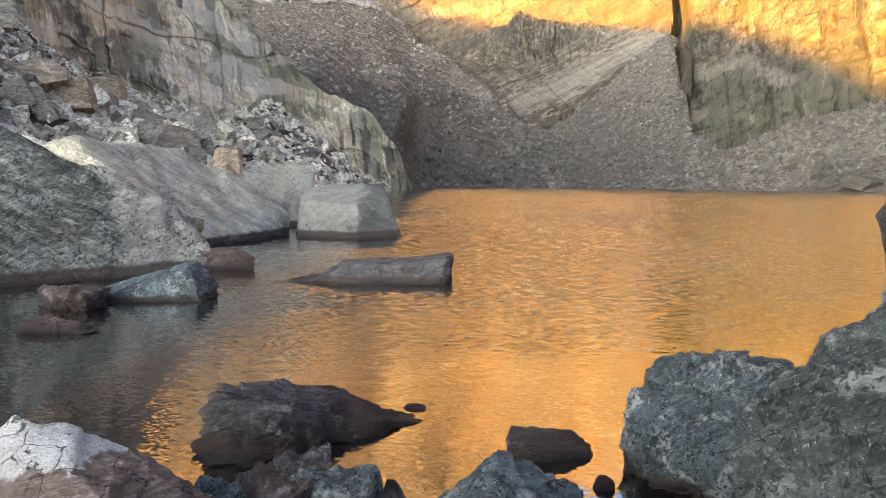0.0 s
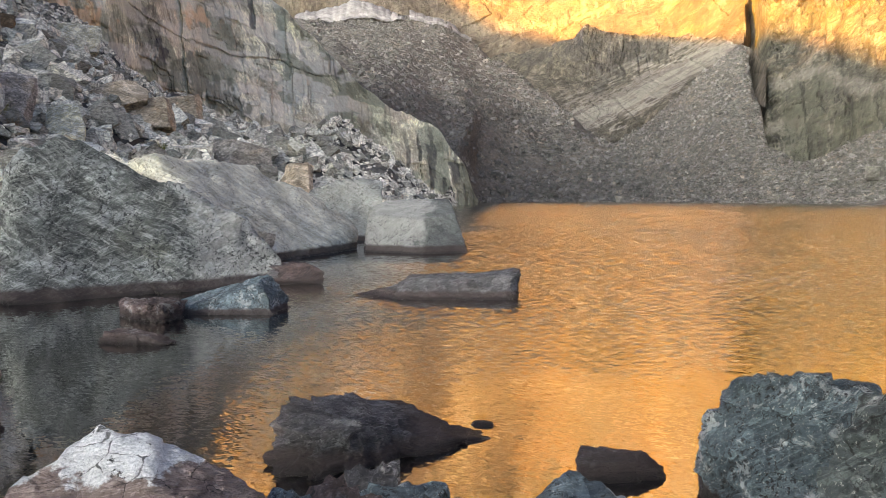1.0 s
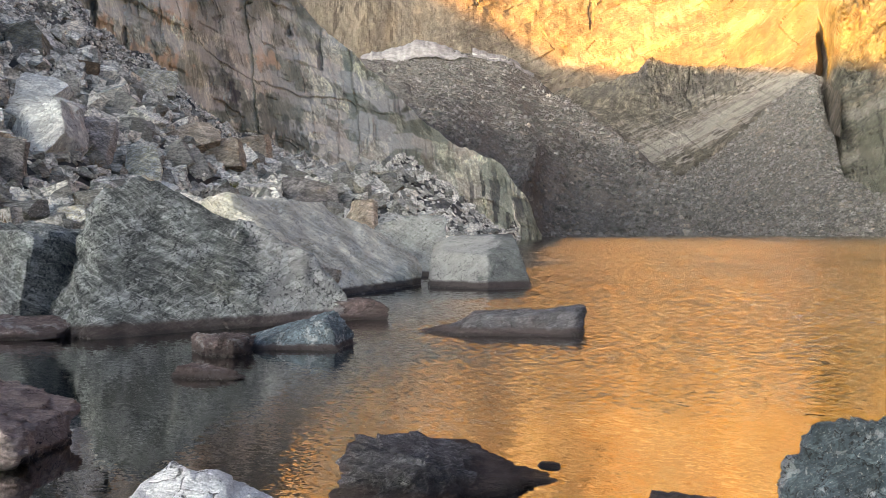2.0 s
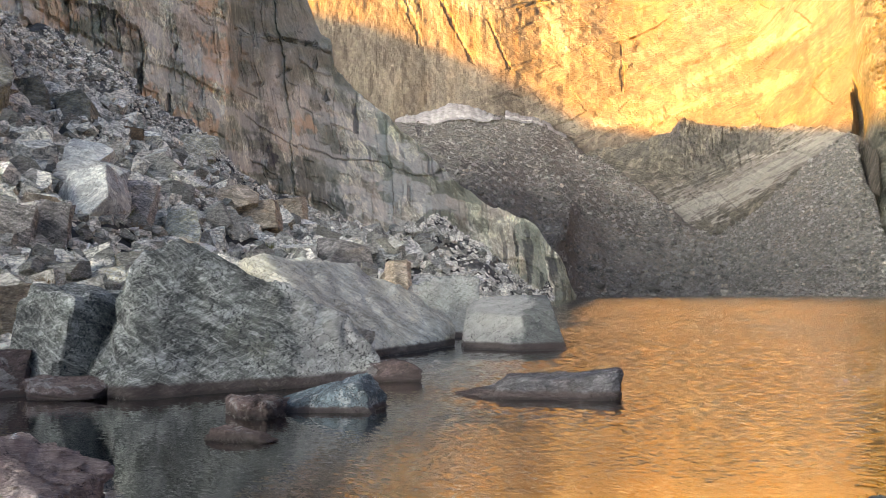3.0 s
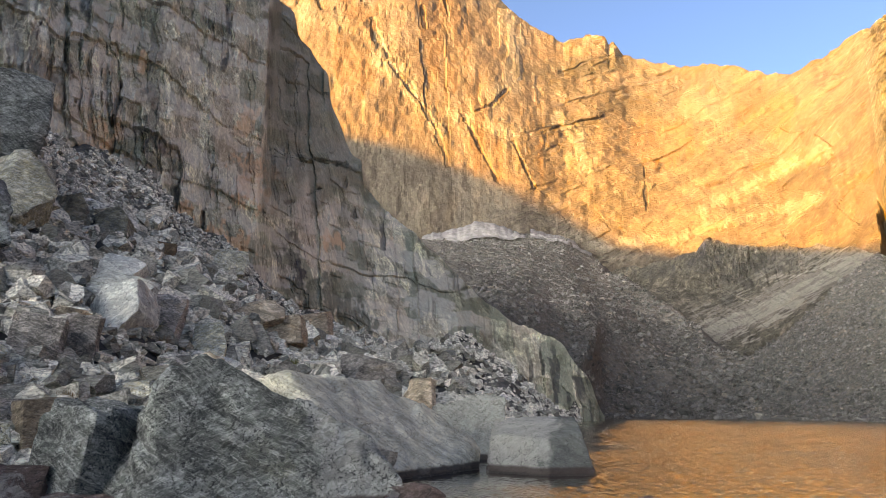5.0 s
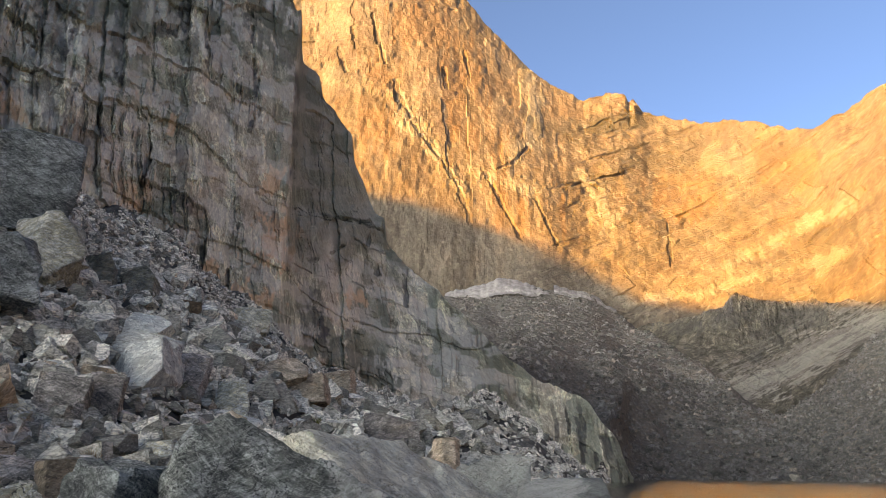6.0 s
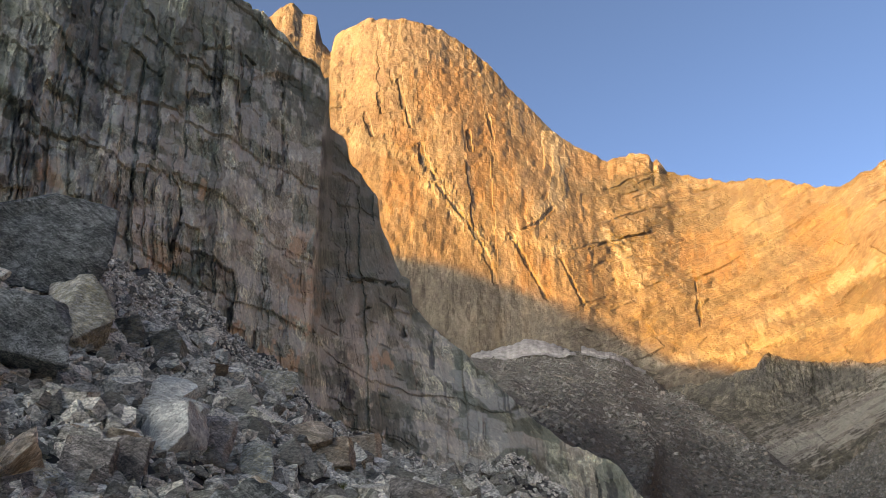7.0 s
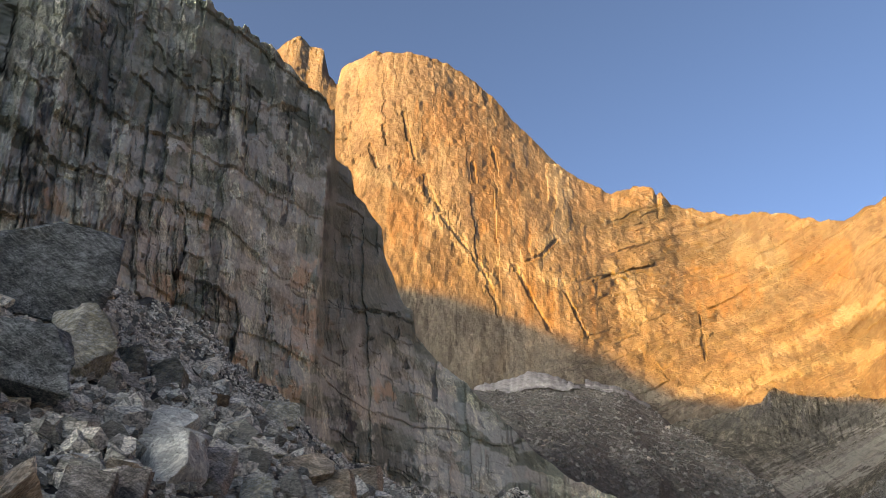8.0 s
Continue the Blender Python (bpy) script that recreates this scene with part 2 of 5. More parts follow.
def cliff_material(name, scale, cols, patch, streak=0.6, green=0.3, patch_at=0.55, streak_col=(0.04, 0.038, 0.042), bump=1.0, joint=0.07, spots=(), toned=False, grain=0.45, tone_range=(0.5, 1.3), upright=0.3, blush=None, chip=1.0):
    """A rock wall: mottled panels, upright water streaks, warm patches, joints."""
    n = Nodes(name)
    p = n.place()
    tall = n.scaled(p, (1.0, 1.0, upright))
    very_tall = n.scaled(p, (1.0, 1.0, 0.07))
    broad, mid = n.noise(p, 0.035 / scale, 5, 0.6, 0.5), n.noise(tall, 0.16 / scale, 7, 0.62, 0.4)
    fine = n.noise(n.scaled(p, (1.0, 1.0, 0.75)), 0.9 / scale, 8, 0.68)
    c = n.mix(n.ramp(mid, 0.34, 0.66), cols[0], cols[1])
    c = n.mix(n.ramp(fine, 0.46, 0.72), c, cols[2])
    c = n.mix(n.math("MULTIPLY", n.ramp(n.noise(tall, 0.05 / scale, 5, 0.6, 0.3), patch_at, patch_at + 0.12), 0.6), c, patch)
    c = n.mix(n.math("MULTIPLY", n.ramp(broad, 0.45, 0.62), green), c, n.mix(1.0, c, (0.62, 0.68, 0.52), "MULTIPLY"))
    st = n.math("MULTIPLY", n.ramp(n.noise(very_tall, 0.22 / scale, 6, 0.62, 0.25), 0.56, 0.66), n.ramp(n.noise(p, 0.022 / scale, 3), 0.42, 0.6))
    c = n.mix(n.math("MULTIPLY", st, streak), c, streak_col)
    grit = n.noise(n.scaled(p, (1.0, 1.0, 0.7)), 2.4 / scale, 6, 0.78)
    c = n.mix(1.0, c, n.add_grey(n.ramp(grit, 0.34, 0.66, 1 - grain, 1 + 0.6 * grain)), "MULTIPLY")
    for size, low, high in ((0.28, 0.74, 1.2), (0.95, 0.72, 1.24)):
        sep = n.add("SeparateColor")
        n.link(n.cells(n.scaled(n.bent(p, 0.35 / scale, 1.6 * scale), (1.0, 1.0, 0.42)), size / scale, "F1", "Color"), sep.inputs[0])
        c = n.mix(chip, c, n.mix(1.0, c, n.add_grey(n.ramp(sep.outputs[0], 0.0, 1.0, low, high)), "MULTIPLY"))
    if toned:
        at = n.add("Attribute", attribute_name="tone")
        if blush:
            c = n.mix(n.math("MULTIPLY", n.ramp(at.outputs["Fac"], 0.56, 0.64), n.ramp(n.noise(p, 0.03, 3), 0.42, 0.58, 0.0, 0.22)), c, blush)
            c = n.mix(n.math("MULTIPLY", n.ramp(at.outputs["Fac"], 0.46, 0.38), n.ramp(n.noise(n.scaled(p, 1.3), 0.04, 3), 0.42, 0.58, 0.15, 0.7)), c, (0.27, 0.28, 0.21))
        c = n.mix(1.0, c, n.add_grey(n.ramp(at.outputs["Fac"], 0.2, 0.8, *tone_range)), "MULTIPLY")
    for name, col, amount in spots:
        at = n.add("Attribute", attribute_name=name)
        c = n.mix(n.math("MULTIPLY", at.outputs["Fac"], n.ramp(fine, 0.25, 0.6, amount * 0.6, amount)), c, col)
    warped = n.add("VectorMath", operation="MULTIPLY_ADD")
    wob = n.add("TexNoise")
    n.link(p, wob.inputs["Vector"])
    wob.inputs["Scale"].default_value = 0.12 / scale
    n.link(wob.outputs["Color"], warped.inputs[0])
    warped.inputs[1].default_value = (2 * scale, 2 * scale, 2 * scale)
    n.link(p, warped.inputs[2])
    j1 = n.cells(n.scaled(warped.outputs[0], (1.0, 1.0, 0.28)), 0.12 / scale, "DISTANCE_TO_EDGE")
    j2 = n.cells(n.scaled(warped.outputs[0], (1.0, 1.0, 0.45)), 0.42 / scale, "DISTANCE_TO_EDGE")
    k1, k2 = n.ramp(j1, 0.0, 0.016), n.ramp(j2, 0.0, 0.03)
    gap = n.math("MULTIPLY", n.math("SUBTRACT", 1.0, n.math("MULTIPLY", k1, n.ramp(k2, 0, 1, 0.45, 1.0))), joint)
    c = n.mix(gap, c, (0.028, 0.027, 0.027))
    hgt = n.math("ADD", n.math("ADD", n.math("MULTIPLY", fine, 0.8), n.math("MULTIPLY", grit, 0.3)), n.math("ADD", n.math("MULTIPLY", mid, 0.7), n.math("ADD", n.math("MULTIPLY", k1, 0.5 * joint), n.math("MULTIPLY", k2, 0.3 * joint))))
    return n.done(c, n.bump(hgt, bump, 1.0 * scale), 0.92, 0.15)


def scree_material():
    """Ground: rubble of many sizes, soil between, shade painted between the slope's boulders, bed of the lake below the
    water.
    """
    n = Nodes("scree")
    p = n.place()
    broad = n.noise(p, 0.02, 5, 0.6)
    c = (0.080, 0.079, 0.081)
    hgt = None
    for scale, amp in ((0.22, 0.75), (0.75, 0.22), (4.5, 0.04)):
        d, col = n.cells(p, scale, "F1"), n.cells(p, scale, "F1", "Color")
        sep = n.add("SeparateColor")
        n.link(col, sep.inputs[0])
        stone = n.mix(sep.outputs[0], (0.052, 0.049, 0.044), (0.149, 0.138, 0.122))
        stone = n.mix(n.ramp(sep.outputs[1], 0.75, 0.95), stone, (0.183, 0.146, 0.110))
        c = n.mix(n.ramp(d, 0.42, 0.75, 0.85 if scale < 1 else 0.5, 0.15), c, stone)
        h = n.math("MULTIPLY", n.ramp(d, 0.1, 0.7, 1.0, 0.0), amp)
        hgt = h if hgt is None else n.math("ADD", hgt, h)
    c = n.mix(n.ramp(broad, 0.42, 0.62, 0.0, 0.45), c, (0.099, 0.092, 0.081))
    c = n.mix(1.0, c, n.add_grey(n.ramp(n.noise(p, 0.8, 7, 0.78), 0.34, 0.66, 0.5, 1.3)), "MULTIPLY")
    soil = n.add("Attribute", attribute_name="soil")
    gaps = n.add("Attribute", attribute_name="gap_shade")
    # shade in the gaps of the boulder slope, painted as near-black brown
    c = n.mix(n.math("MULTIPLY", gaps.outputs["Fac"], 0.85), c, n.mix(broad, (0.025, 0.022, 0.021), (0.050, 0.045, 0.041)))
    c = n.mix(n.math("MULTIPLY", soil.outputs["Fac"], 0.3), c, n.mix(broad, (0.11, 0.09, 0.075), (0.17, 0.14, 0.118)))
    z = n.add("SeparateXYZ")
    n.link(p, z.inputs[0])
    bed = n.mix(n.noise(p, 0.7, 5), (0.025, 0.022, 0.018), (0.065, 0.050, 0.038))
    c = n.mix(n.ramp(z.outputs[2], -0.2, 0.15, 1.0, 0.0), c, bed)
    return n.done(c, n.bump(n.math("ADD", hgt, n.math("MULTIPLY", n.noise(p, 4.0, 6), 0.1)), 0.9, 0.9), 0.95, 0.1)


def water_material():
    n = Nodes("lake_water")
    p = n.place()
    drift = n.add("Mapping")
    n.link(p, drift.inputs[0])
    drift.inputs[2].default_value = (0, 0, radians(-22))
    drift.inputs[3].default_value = (0.5, 1.2, 1.0)
    y = n.add("SeparateXYZ")
    n.link(p, y.inputs[0])
    # sheltered near the shore, ruffled further out
    open_water = n.math("MULTIPLY", n.ramp(y.outputs[1], 4.5, 30.0, 0.03, 1.0), n.ramp(y.outputs[0], -9.0, -1.0, 0.45, 1.0))
    calm = n.math("MULTIPLY", n.ramp(n.noise(p, 0.12, 3), 0.36, 0.60, 0.75, 1.0), open_water)
    side = n.math("MULTIPLY", n.math("SUBTRACT", n.noise(n.scaled(drift.outputs[0], (1.3, 1.0, 1.0)), 4.1, 3, 0.6), 0.5), n.math("MULTIPLY", calm, 1.0))
    # ripples at the shore, longer waves and gusts further out: how far, across, along
    wave = None
    for start, full, across, along in ((0, 0, 8.0, 11.0), (8.5, 12.0, 8.0, 7.0), (14.0, 20.0, 6.5, 4.0), (24.0, 38.0, 4.5, 1.7), (55.0, 90.0, 2.4, 0.45), (120.0, 200.0, 1.2, 0.14)):
        w = n.noise(n.scaled(drift.outputs[0], (across * 2.0, along / 1.2, 1.0)), 1.0, 3, 0.6, 0.5)
        if wave is None:
            wave = w
        else:
            blend = n.add("Mix", data_type="FLOAT")
            n.link(n.ramp(y.outputs[1], start, full), blend.inputs[0])
            n.link(wave, blend.inputs[2])
            n.link(w, blend.inputs[3])
            wave = blend.outputs[0]
    crest = n.ramp(wave, 0.42, 0.58, -0.5, 0.5)
    tall = n.math("ADD", n.ramp(y.outputs[1], 24.0, 70.0, 0.48, 0.60), n.math("MULTIPLY", crest, n.ramp(y.outputs[1], 14.0, 70.0, 1.45, 0.7)))
    face = n.math("MULTIPLY", n.math("MULTIPLY", tall, n.math("ADD", n.ramp(y.outputs[1], 8.0, 22.0, 0.2, 0.145), n.ramp(y.outputs[1], 45.0, 130.0, 0.0, 0.065))), calm)
    # a light breeze ruffles the shallows of the bay
    gust = n.math("MULTIPLY", n.math("MULTIPLY", n.ramp(y.outputs[0], -6.0, -3.2), n.ramp(y.outputs[0], -2.0, 0.2, 1.0, 0.0)), n.math("MULTIPLY", n.ramp(y.outputs[1], 5.0, 8.0), n.ramp(y.outputs[1], 13.0, 20.0, 1.0, 0.0)))
    face = n.math("ADD", face, n.math("MULTIPLY", gust, n.ramp(n.noise(n.scaled(drift.outputs[0], (2.0, 1.0, 1.0)), 17.0, 2, 0.5, 0.6), 0.50, 0.62, 0.0, 0.085)))
    slope = n.add("CombineXYZ")
    n.link(side, slope.inputs[0])
    n.link(n.math("MULTIPLY", face, -1.0), slope.inputs[1])
    slope.inputs[2].default_value = 1.0
    unit = n.add("VectorMath", operation="NORMALIZE")
    n.link(slope.outputs[0], unit.inputs[0])
    nrm = unit.outputs[0]
    fres = n.add("Fresnel")
    fres.inputs["IOR"].default_value = 2.5
    n.link(nrm, fres.inputs["Normal"])
    gloss, clear = n.add("BsdfGlossy"), n.add("BsdfTransparent")
    gloss.inputs["Roughness"].default_value = 0.015
    gloss.inputs["Color"].default_value = (0.95, 0.95, 0.95, 1)
    n.link(nrm, gloss.inputs["Normal"])
    clear.inputs["Color"].default_value = (0.06, 0.09, 0.085, 1)
    mix = n.add("MixShader")
    n.link(n.math("POWER", fres.outputs[0], 0.58), mix.inputs[0])
    n.link(clear.outputs[0], mix.inputs[1])
    n.link(gloss.outputs[0], mix.inputs[2])
    n.link(mix.outputs[0], n.out.inputs[0])
    return n.mat


def snow_material():
    n = Nodes("old_snow")
    p = n.place()
    f = n.noise(p, 0.25, 6, 0.65)
    return n.done(n.mix(n.ramp(f, 0.35, 0.7), (0.13, 0.12, 0.115), (0.24, 0.222, 0.215)), n.bump(f, 0.6, 0.6), 0.7, 0.2)


SCREE, WATER, SNOW = scree_material(), water_material(), snow_material()
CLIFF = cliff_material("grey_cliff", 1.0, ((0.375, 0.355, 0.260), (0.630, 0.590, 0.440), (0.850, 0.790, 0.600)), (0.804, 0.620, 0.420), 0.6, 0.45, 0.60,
                       spots=(("mossy", (0.25, 0.26, 0.195), 0.75), ("rosy", (0.70, 0.54, 0.40), 0.4), ("warm", (0.80, 0.53, 0.33), 0.8), ("pale", (0.86, 0.80, 0.70), 0.6), ("wet_and_dark", (0.05, 0.047, 0.055), 0.9), ("ice", (0.75, 0.77, 0.80), 0.8), ("lichen_and_shade", (0.13, 0.14, 0.105), 0.8)), toned=True, blush=(0.60, 0.45, 0.34))
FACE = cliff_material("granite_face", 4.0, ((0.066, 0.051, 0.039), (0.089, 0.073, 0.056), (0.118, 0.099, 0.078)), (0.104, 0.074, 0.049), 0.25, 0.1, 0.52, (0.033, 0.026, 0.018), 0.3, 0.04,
                      spots=(("pale", (0.145, 0.132, 0.104), 0.6), ("rust", (0.104, 0.063, 0.034), 0.55), ("weathered", (0.040, 0.036, 0.028), 0.85), ("wet_and_dark", (0.015, 0.012, 0.009), 0.85)), toned=True, grain=0.18, tone_range=(0.84, 1.12), chip=0.25)
CRAG = cliff_material("buttress_rock", 1.4, ((0.070, 0.066, 0.052), (0.118, 0.110, 0.088), (0.185, 0.170, 0.140)), (0.170, 0.125, 0.090), 0.5, 0.3, 0.52, (0.030, 0.028, 0.026), 0.9, 0.06,
                      spots=(("pale", (0.20, 0.185, 0.155), 0.5), ("rust", (0.17, 0.11, 0.07), 0.4), ("weathered", (0.062, 0.062, 0.046), 0.7), ("wet_and_dark", (0.02, 0.019, 0.018), 0.85)), toned=True, grain=0.3, tone_range=(0.7, 1.25), chip=0.8)
SLAB = cliff_material("slab_rock", 2.0, ((0.055, 0.048, 0.038), (0.095, 0.082, 0.066), (0.137, 0.120, 0.098)), (0.181, 0.144, 0.104), 0.6, 0.15, joint=0.1, spots=(("pale", (0.211, 0.192, 0.168), 0.8), ("wet_and_dark", (0.036, 0.034, 0.032), 0.5)), grain=0.5)
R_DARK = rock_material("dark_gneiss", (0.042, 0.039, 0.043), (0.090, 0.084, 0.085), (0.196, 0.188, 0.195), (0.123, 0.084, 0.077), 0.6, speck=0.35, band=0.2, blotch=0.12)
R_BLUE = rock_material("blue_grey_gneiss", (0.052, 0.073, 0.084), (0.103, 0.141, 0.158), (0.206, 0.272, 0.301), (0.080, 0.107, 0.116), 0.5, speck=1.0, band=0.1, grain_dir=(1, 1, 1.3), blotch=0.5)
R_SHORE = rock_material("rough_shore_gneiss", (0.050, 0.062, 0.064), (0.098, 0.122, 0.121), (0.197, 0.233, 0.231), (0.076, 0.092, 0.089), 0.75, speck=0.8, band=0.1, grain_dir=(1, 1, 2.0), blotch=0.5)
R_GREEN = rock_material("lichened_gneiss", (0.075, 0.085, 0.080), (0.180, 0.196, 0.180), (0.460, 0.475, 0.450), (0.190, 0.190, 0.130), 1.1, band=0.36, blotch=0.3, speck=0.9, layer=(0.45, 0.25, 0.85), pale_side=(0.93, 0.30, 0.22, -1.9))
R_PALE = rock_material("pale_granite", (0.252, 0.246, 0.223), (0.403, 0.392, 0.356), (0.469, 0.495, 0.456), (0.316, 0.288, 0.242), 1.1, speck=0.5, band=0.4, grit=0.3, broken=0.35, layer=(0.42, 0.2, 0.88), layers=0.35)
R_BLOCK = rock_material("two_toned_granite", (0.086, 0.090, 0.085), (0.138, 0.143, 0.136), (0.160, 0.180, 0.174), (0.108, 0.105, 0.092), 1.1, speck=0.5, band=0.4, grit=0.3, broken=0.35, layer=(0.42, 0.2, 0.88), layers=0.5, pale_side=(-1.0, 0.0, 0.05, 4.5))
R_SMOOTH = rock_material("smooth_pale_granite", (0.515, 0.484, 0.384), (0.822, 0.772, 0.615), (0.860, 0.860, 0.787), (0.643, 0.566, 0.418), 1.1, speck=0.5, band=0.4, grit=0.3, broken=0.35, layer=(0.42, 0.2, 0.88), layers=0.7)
R_DIM = rock_material("dull_lichened_rock", (0.134, 0.122, 0.107), (0.379, 0.338, 0.291), (0.758, 0.663, 0.597), (0.411, 0.290, 0.171), 0.9, speck=0.7, waterline=False, patch_at=0.5, vary=(0.6, 1.3), layer=(0.3, 0.25, 0.92), layers=0.8, own_layer=True)
FAR_ROCK = rock_material("far_shore_rock", (0.060, 0.056, 0.048), (0.140, 0.130, 0.112), (0.230, 0.215, 0.190), (0.170, 0.135, 0.100), 2.5, speck=0.3, waterline=False, vary=(0.7, 1.3))
R_GREY = rock_material("grey_boulder_rock", (0.307, 0.277, 0.188), (0.736, 0.661, 0.452), (0.860, 0.860, 0.841), (0.860, 0.708, 0.376), 0.9, speck=0.5, waterline=False, blotch=0.3, vary=(0.42, 1.3), layer=(0.3, 0.25, 0.92), layers=0.8, own_layer=True)
R_TAN = rock_material("tan_boulder_rock", (0.293, 0.216, 0.145), (0.512, 0.409, 0.297), (0.743, 0.639, 0.502), (0.526, 0.282, 0.132), 0.9, speck=0.4, waterline=False, vary=(0.6, 1.2), layer=(0.3, 0.25, 0.92), layers=0.8, own_layer=True)
R_PALE_DRY = rock_material("pale_broken_rock", (0.528, 0.502, 0.441), (0.751, 0.733, 0.661), (0.808, 0.834, 0.774), (0.522, 0.327, 0.186), 1.1, speck=0.3, waterline=False, patch_at=0.6, grit=0.1, vary=(0.85, 1.15), layer=(0.3, 0.25, 0.92), layers=0.35, own_layer=True)
R_BROWN = rock_material("rusty_boulder_rock", (0.184, 0.112, 0.062), (0.337, 0.210, 0.117), (0.488, 0.359, 0.233), (0.306, 0.269, 0.218), 0.9, speck=0.4, waterline=False, vary=(0.6, 1.2), layer=(0.3, 0.25, 0.92), layers=0.8, own_layer=True)
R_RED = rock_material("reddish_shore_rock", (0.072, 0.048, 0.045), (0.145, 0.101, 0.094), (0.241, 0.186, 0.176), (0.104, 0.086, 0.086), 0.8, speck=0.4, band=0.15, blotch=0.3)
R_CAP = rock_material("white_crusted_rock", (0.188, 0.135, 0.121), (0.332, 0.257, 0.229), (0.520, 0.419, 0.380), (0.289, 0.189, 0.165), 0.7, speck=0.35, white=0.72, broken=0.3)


def rubble_material(name, dark, light, white):
    """Loose stones in one mesh: each with its own grey or tan, grained and pitted."""
    n = Nodes(name)
    isl, p = n.add("NewGeometry").outputs["Random Per Island"], n.place()
    f, g = n.noise(p, 2.5, 7, 0.7, 0.6), n.noise(n.scaled(p, (1.0, 1.0, 2.2)), 9.0, 6, 0.75, 0.8)
    c = n.mix(n.ramp(isl, 0.0, 0.85), dark, light)
    c = n.mix(n.ramp(isl, 0.88, 0.90), c, n.mix(white, light, (0.74, 0.70, 0.63)))
    c = n.mix(n.ramp(isl, 0.95, 0.97), c, n.mix(0.2, light, (0.46, 0.32, 0.21)))
    c = n.mix(n.ramp(f, 0.54, 0.40, 0.0, 0.75), c, n.mix(0.5, dark, (0.06, 0.06, 0.055)))
    b = n.noise(n.scaled(n.bent(p, 1.2, 0.5), (1.4, 1.0, 5.0)), 1.6, 6, 0.7, 0.4)
    c = n.mix(1.0, c, n.add_grey(n.ramp(b, 0.38, 0.62, 0.62, 1.34)), "MULTIPLY")
    c = n.mix(n.ramp(g, 0.54, 0.64, 0.0, 0.55), c, n.mix(0.6, light, (0.7, 0.68, 0.63)))
    c = n.mix(n.ramp(g, 0.44, 0.36, 0.0, 0.6), c, (0.05, 0.048, 0.043))
    return n.done(c, n.bump(n.math("ADD", f, n.math("MULTIPLY", g, 0.5)), 1.0, 0.16), 0.92, 0.15)


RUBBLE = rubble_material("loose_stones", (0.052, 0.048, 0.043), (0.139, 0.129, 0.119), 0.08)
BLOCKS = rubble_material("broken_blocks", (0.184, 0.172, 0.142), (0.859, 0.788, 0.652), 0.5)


# ---- shaping helpers ----
def mesh_object(name, verts, faces, material, smooth=True, parent=None, sharp=0):
    me = bpy.data.meshes.new(name)
    me.from_pydata(np.asarray(verts).tolist(), [], np.asarray(faces).tolist())
    me.materials.append(material)
    me.polygons.foreach_set("use_smooth", [smooth] * len(me.polygons))
    if sharp:
        me.set_sharp_from_angle(angle=radians(sharp))
    me.update()
    ob = new(name, me)
    ob.parent = parent
    return ob


def stains(ob, name, spots, seed):
    """A soft mask on a mesh: spots (turn, height, half width, half height) in degrees as seen from the lake's shore, with ragged upright edges."""
    co = np.empty(len(ob.data.vertices) * 3)
    ob.data.vertices.foreach_get("co", co)
    x, y, z = co.reshape(-1, 3).T
    a, e = np.degrees(np.arctan2(x, y)), np.degrees(np.arctan2(z - 3, np.hypot(x, y)))
    rag = fbm(a * 3.0, e * 0.5, a * 0, 5, seed, 0.6)
    m = 0 * a
    for a0, e0, w, h in spots:
        d = ((a - a0) / w) ** 2 + ((e - e0) / h) ** 4
        m = np.maximum(m, step(1.05, 0.6, d + 0.85 * rag))
    ob.data.attributes.new(name, "FLOAT", "POINT").data.foreach_set("value", m.astype(np.float32))


def trail(a, e, lines, seed, whole=False):
    """A mask along lines of (half width, points) in turn and height, with ragged edges: streaks, seams, bands and ribs of the rock walls."""
    rag = fbm(a * 2.2, e * 1.1, a * 0, 4, seed, 0.6)
    out = 0 * a
    for w, pts in lines:
        d = np.full(a.shape, 99.0)
        for (a0, e0), (a1, e1) in zip(pts[:-1], pts[1:]):
            ux, uy = (a1 - a0) * 0.88, e1 - e0
            px, py = (a - a0) * 0.88, e - e0
            k = np.clip((px * ux + py * uy) / (ux * ux + uy * uy), 0, 1)
            d = np.minimum(d, np.hypot(px - k * ux, py - k * uy))
        broken = step(-0.35, 0.1, fbm(a * 1.3 + 9, e * 1.3, a * 0, 2, seed + 5)) if w < 0.2 and not whole else 1.0
        out = np.maximum(out, step(1.25, 0.7, d / w + (0.7 if whole else 0.9) * rag) * broken)
    return out


def seen_from_shore(x, y, z):
    return np.degrees(np.arctan2(x, y)), np.degrees(np.arctan2(z - 3, np.hypot(x, y)))


def mark(ob, name, values):
    ob.data.attributes.new(name, "FLOAT", "POINT").data.foreach_set("value", values.ravel().astype(np.float32))


def grid_faces(rows, cols, closed=False):
    i, j = np.meshgrid(np.arange(rows - 1), np.arange(cols if closed else cols - 1), indexing="ij")
    a, b = i * cols + j, i * cols + (j + 1) % cols
    return np.stack([a, b, b + cols, a + cols], -1).reshape(-1, 4)


def curve(table, a):
    """Value of a table of (turn, value) at the turns a, smoothly."""
    t = np.array(table)
    return np.interp(a, t[:, 0], t[:, 1])


def polar(turn, r):
    return r * np.sin(np.radians(turn)), r * np.cos(np.radians(turn))


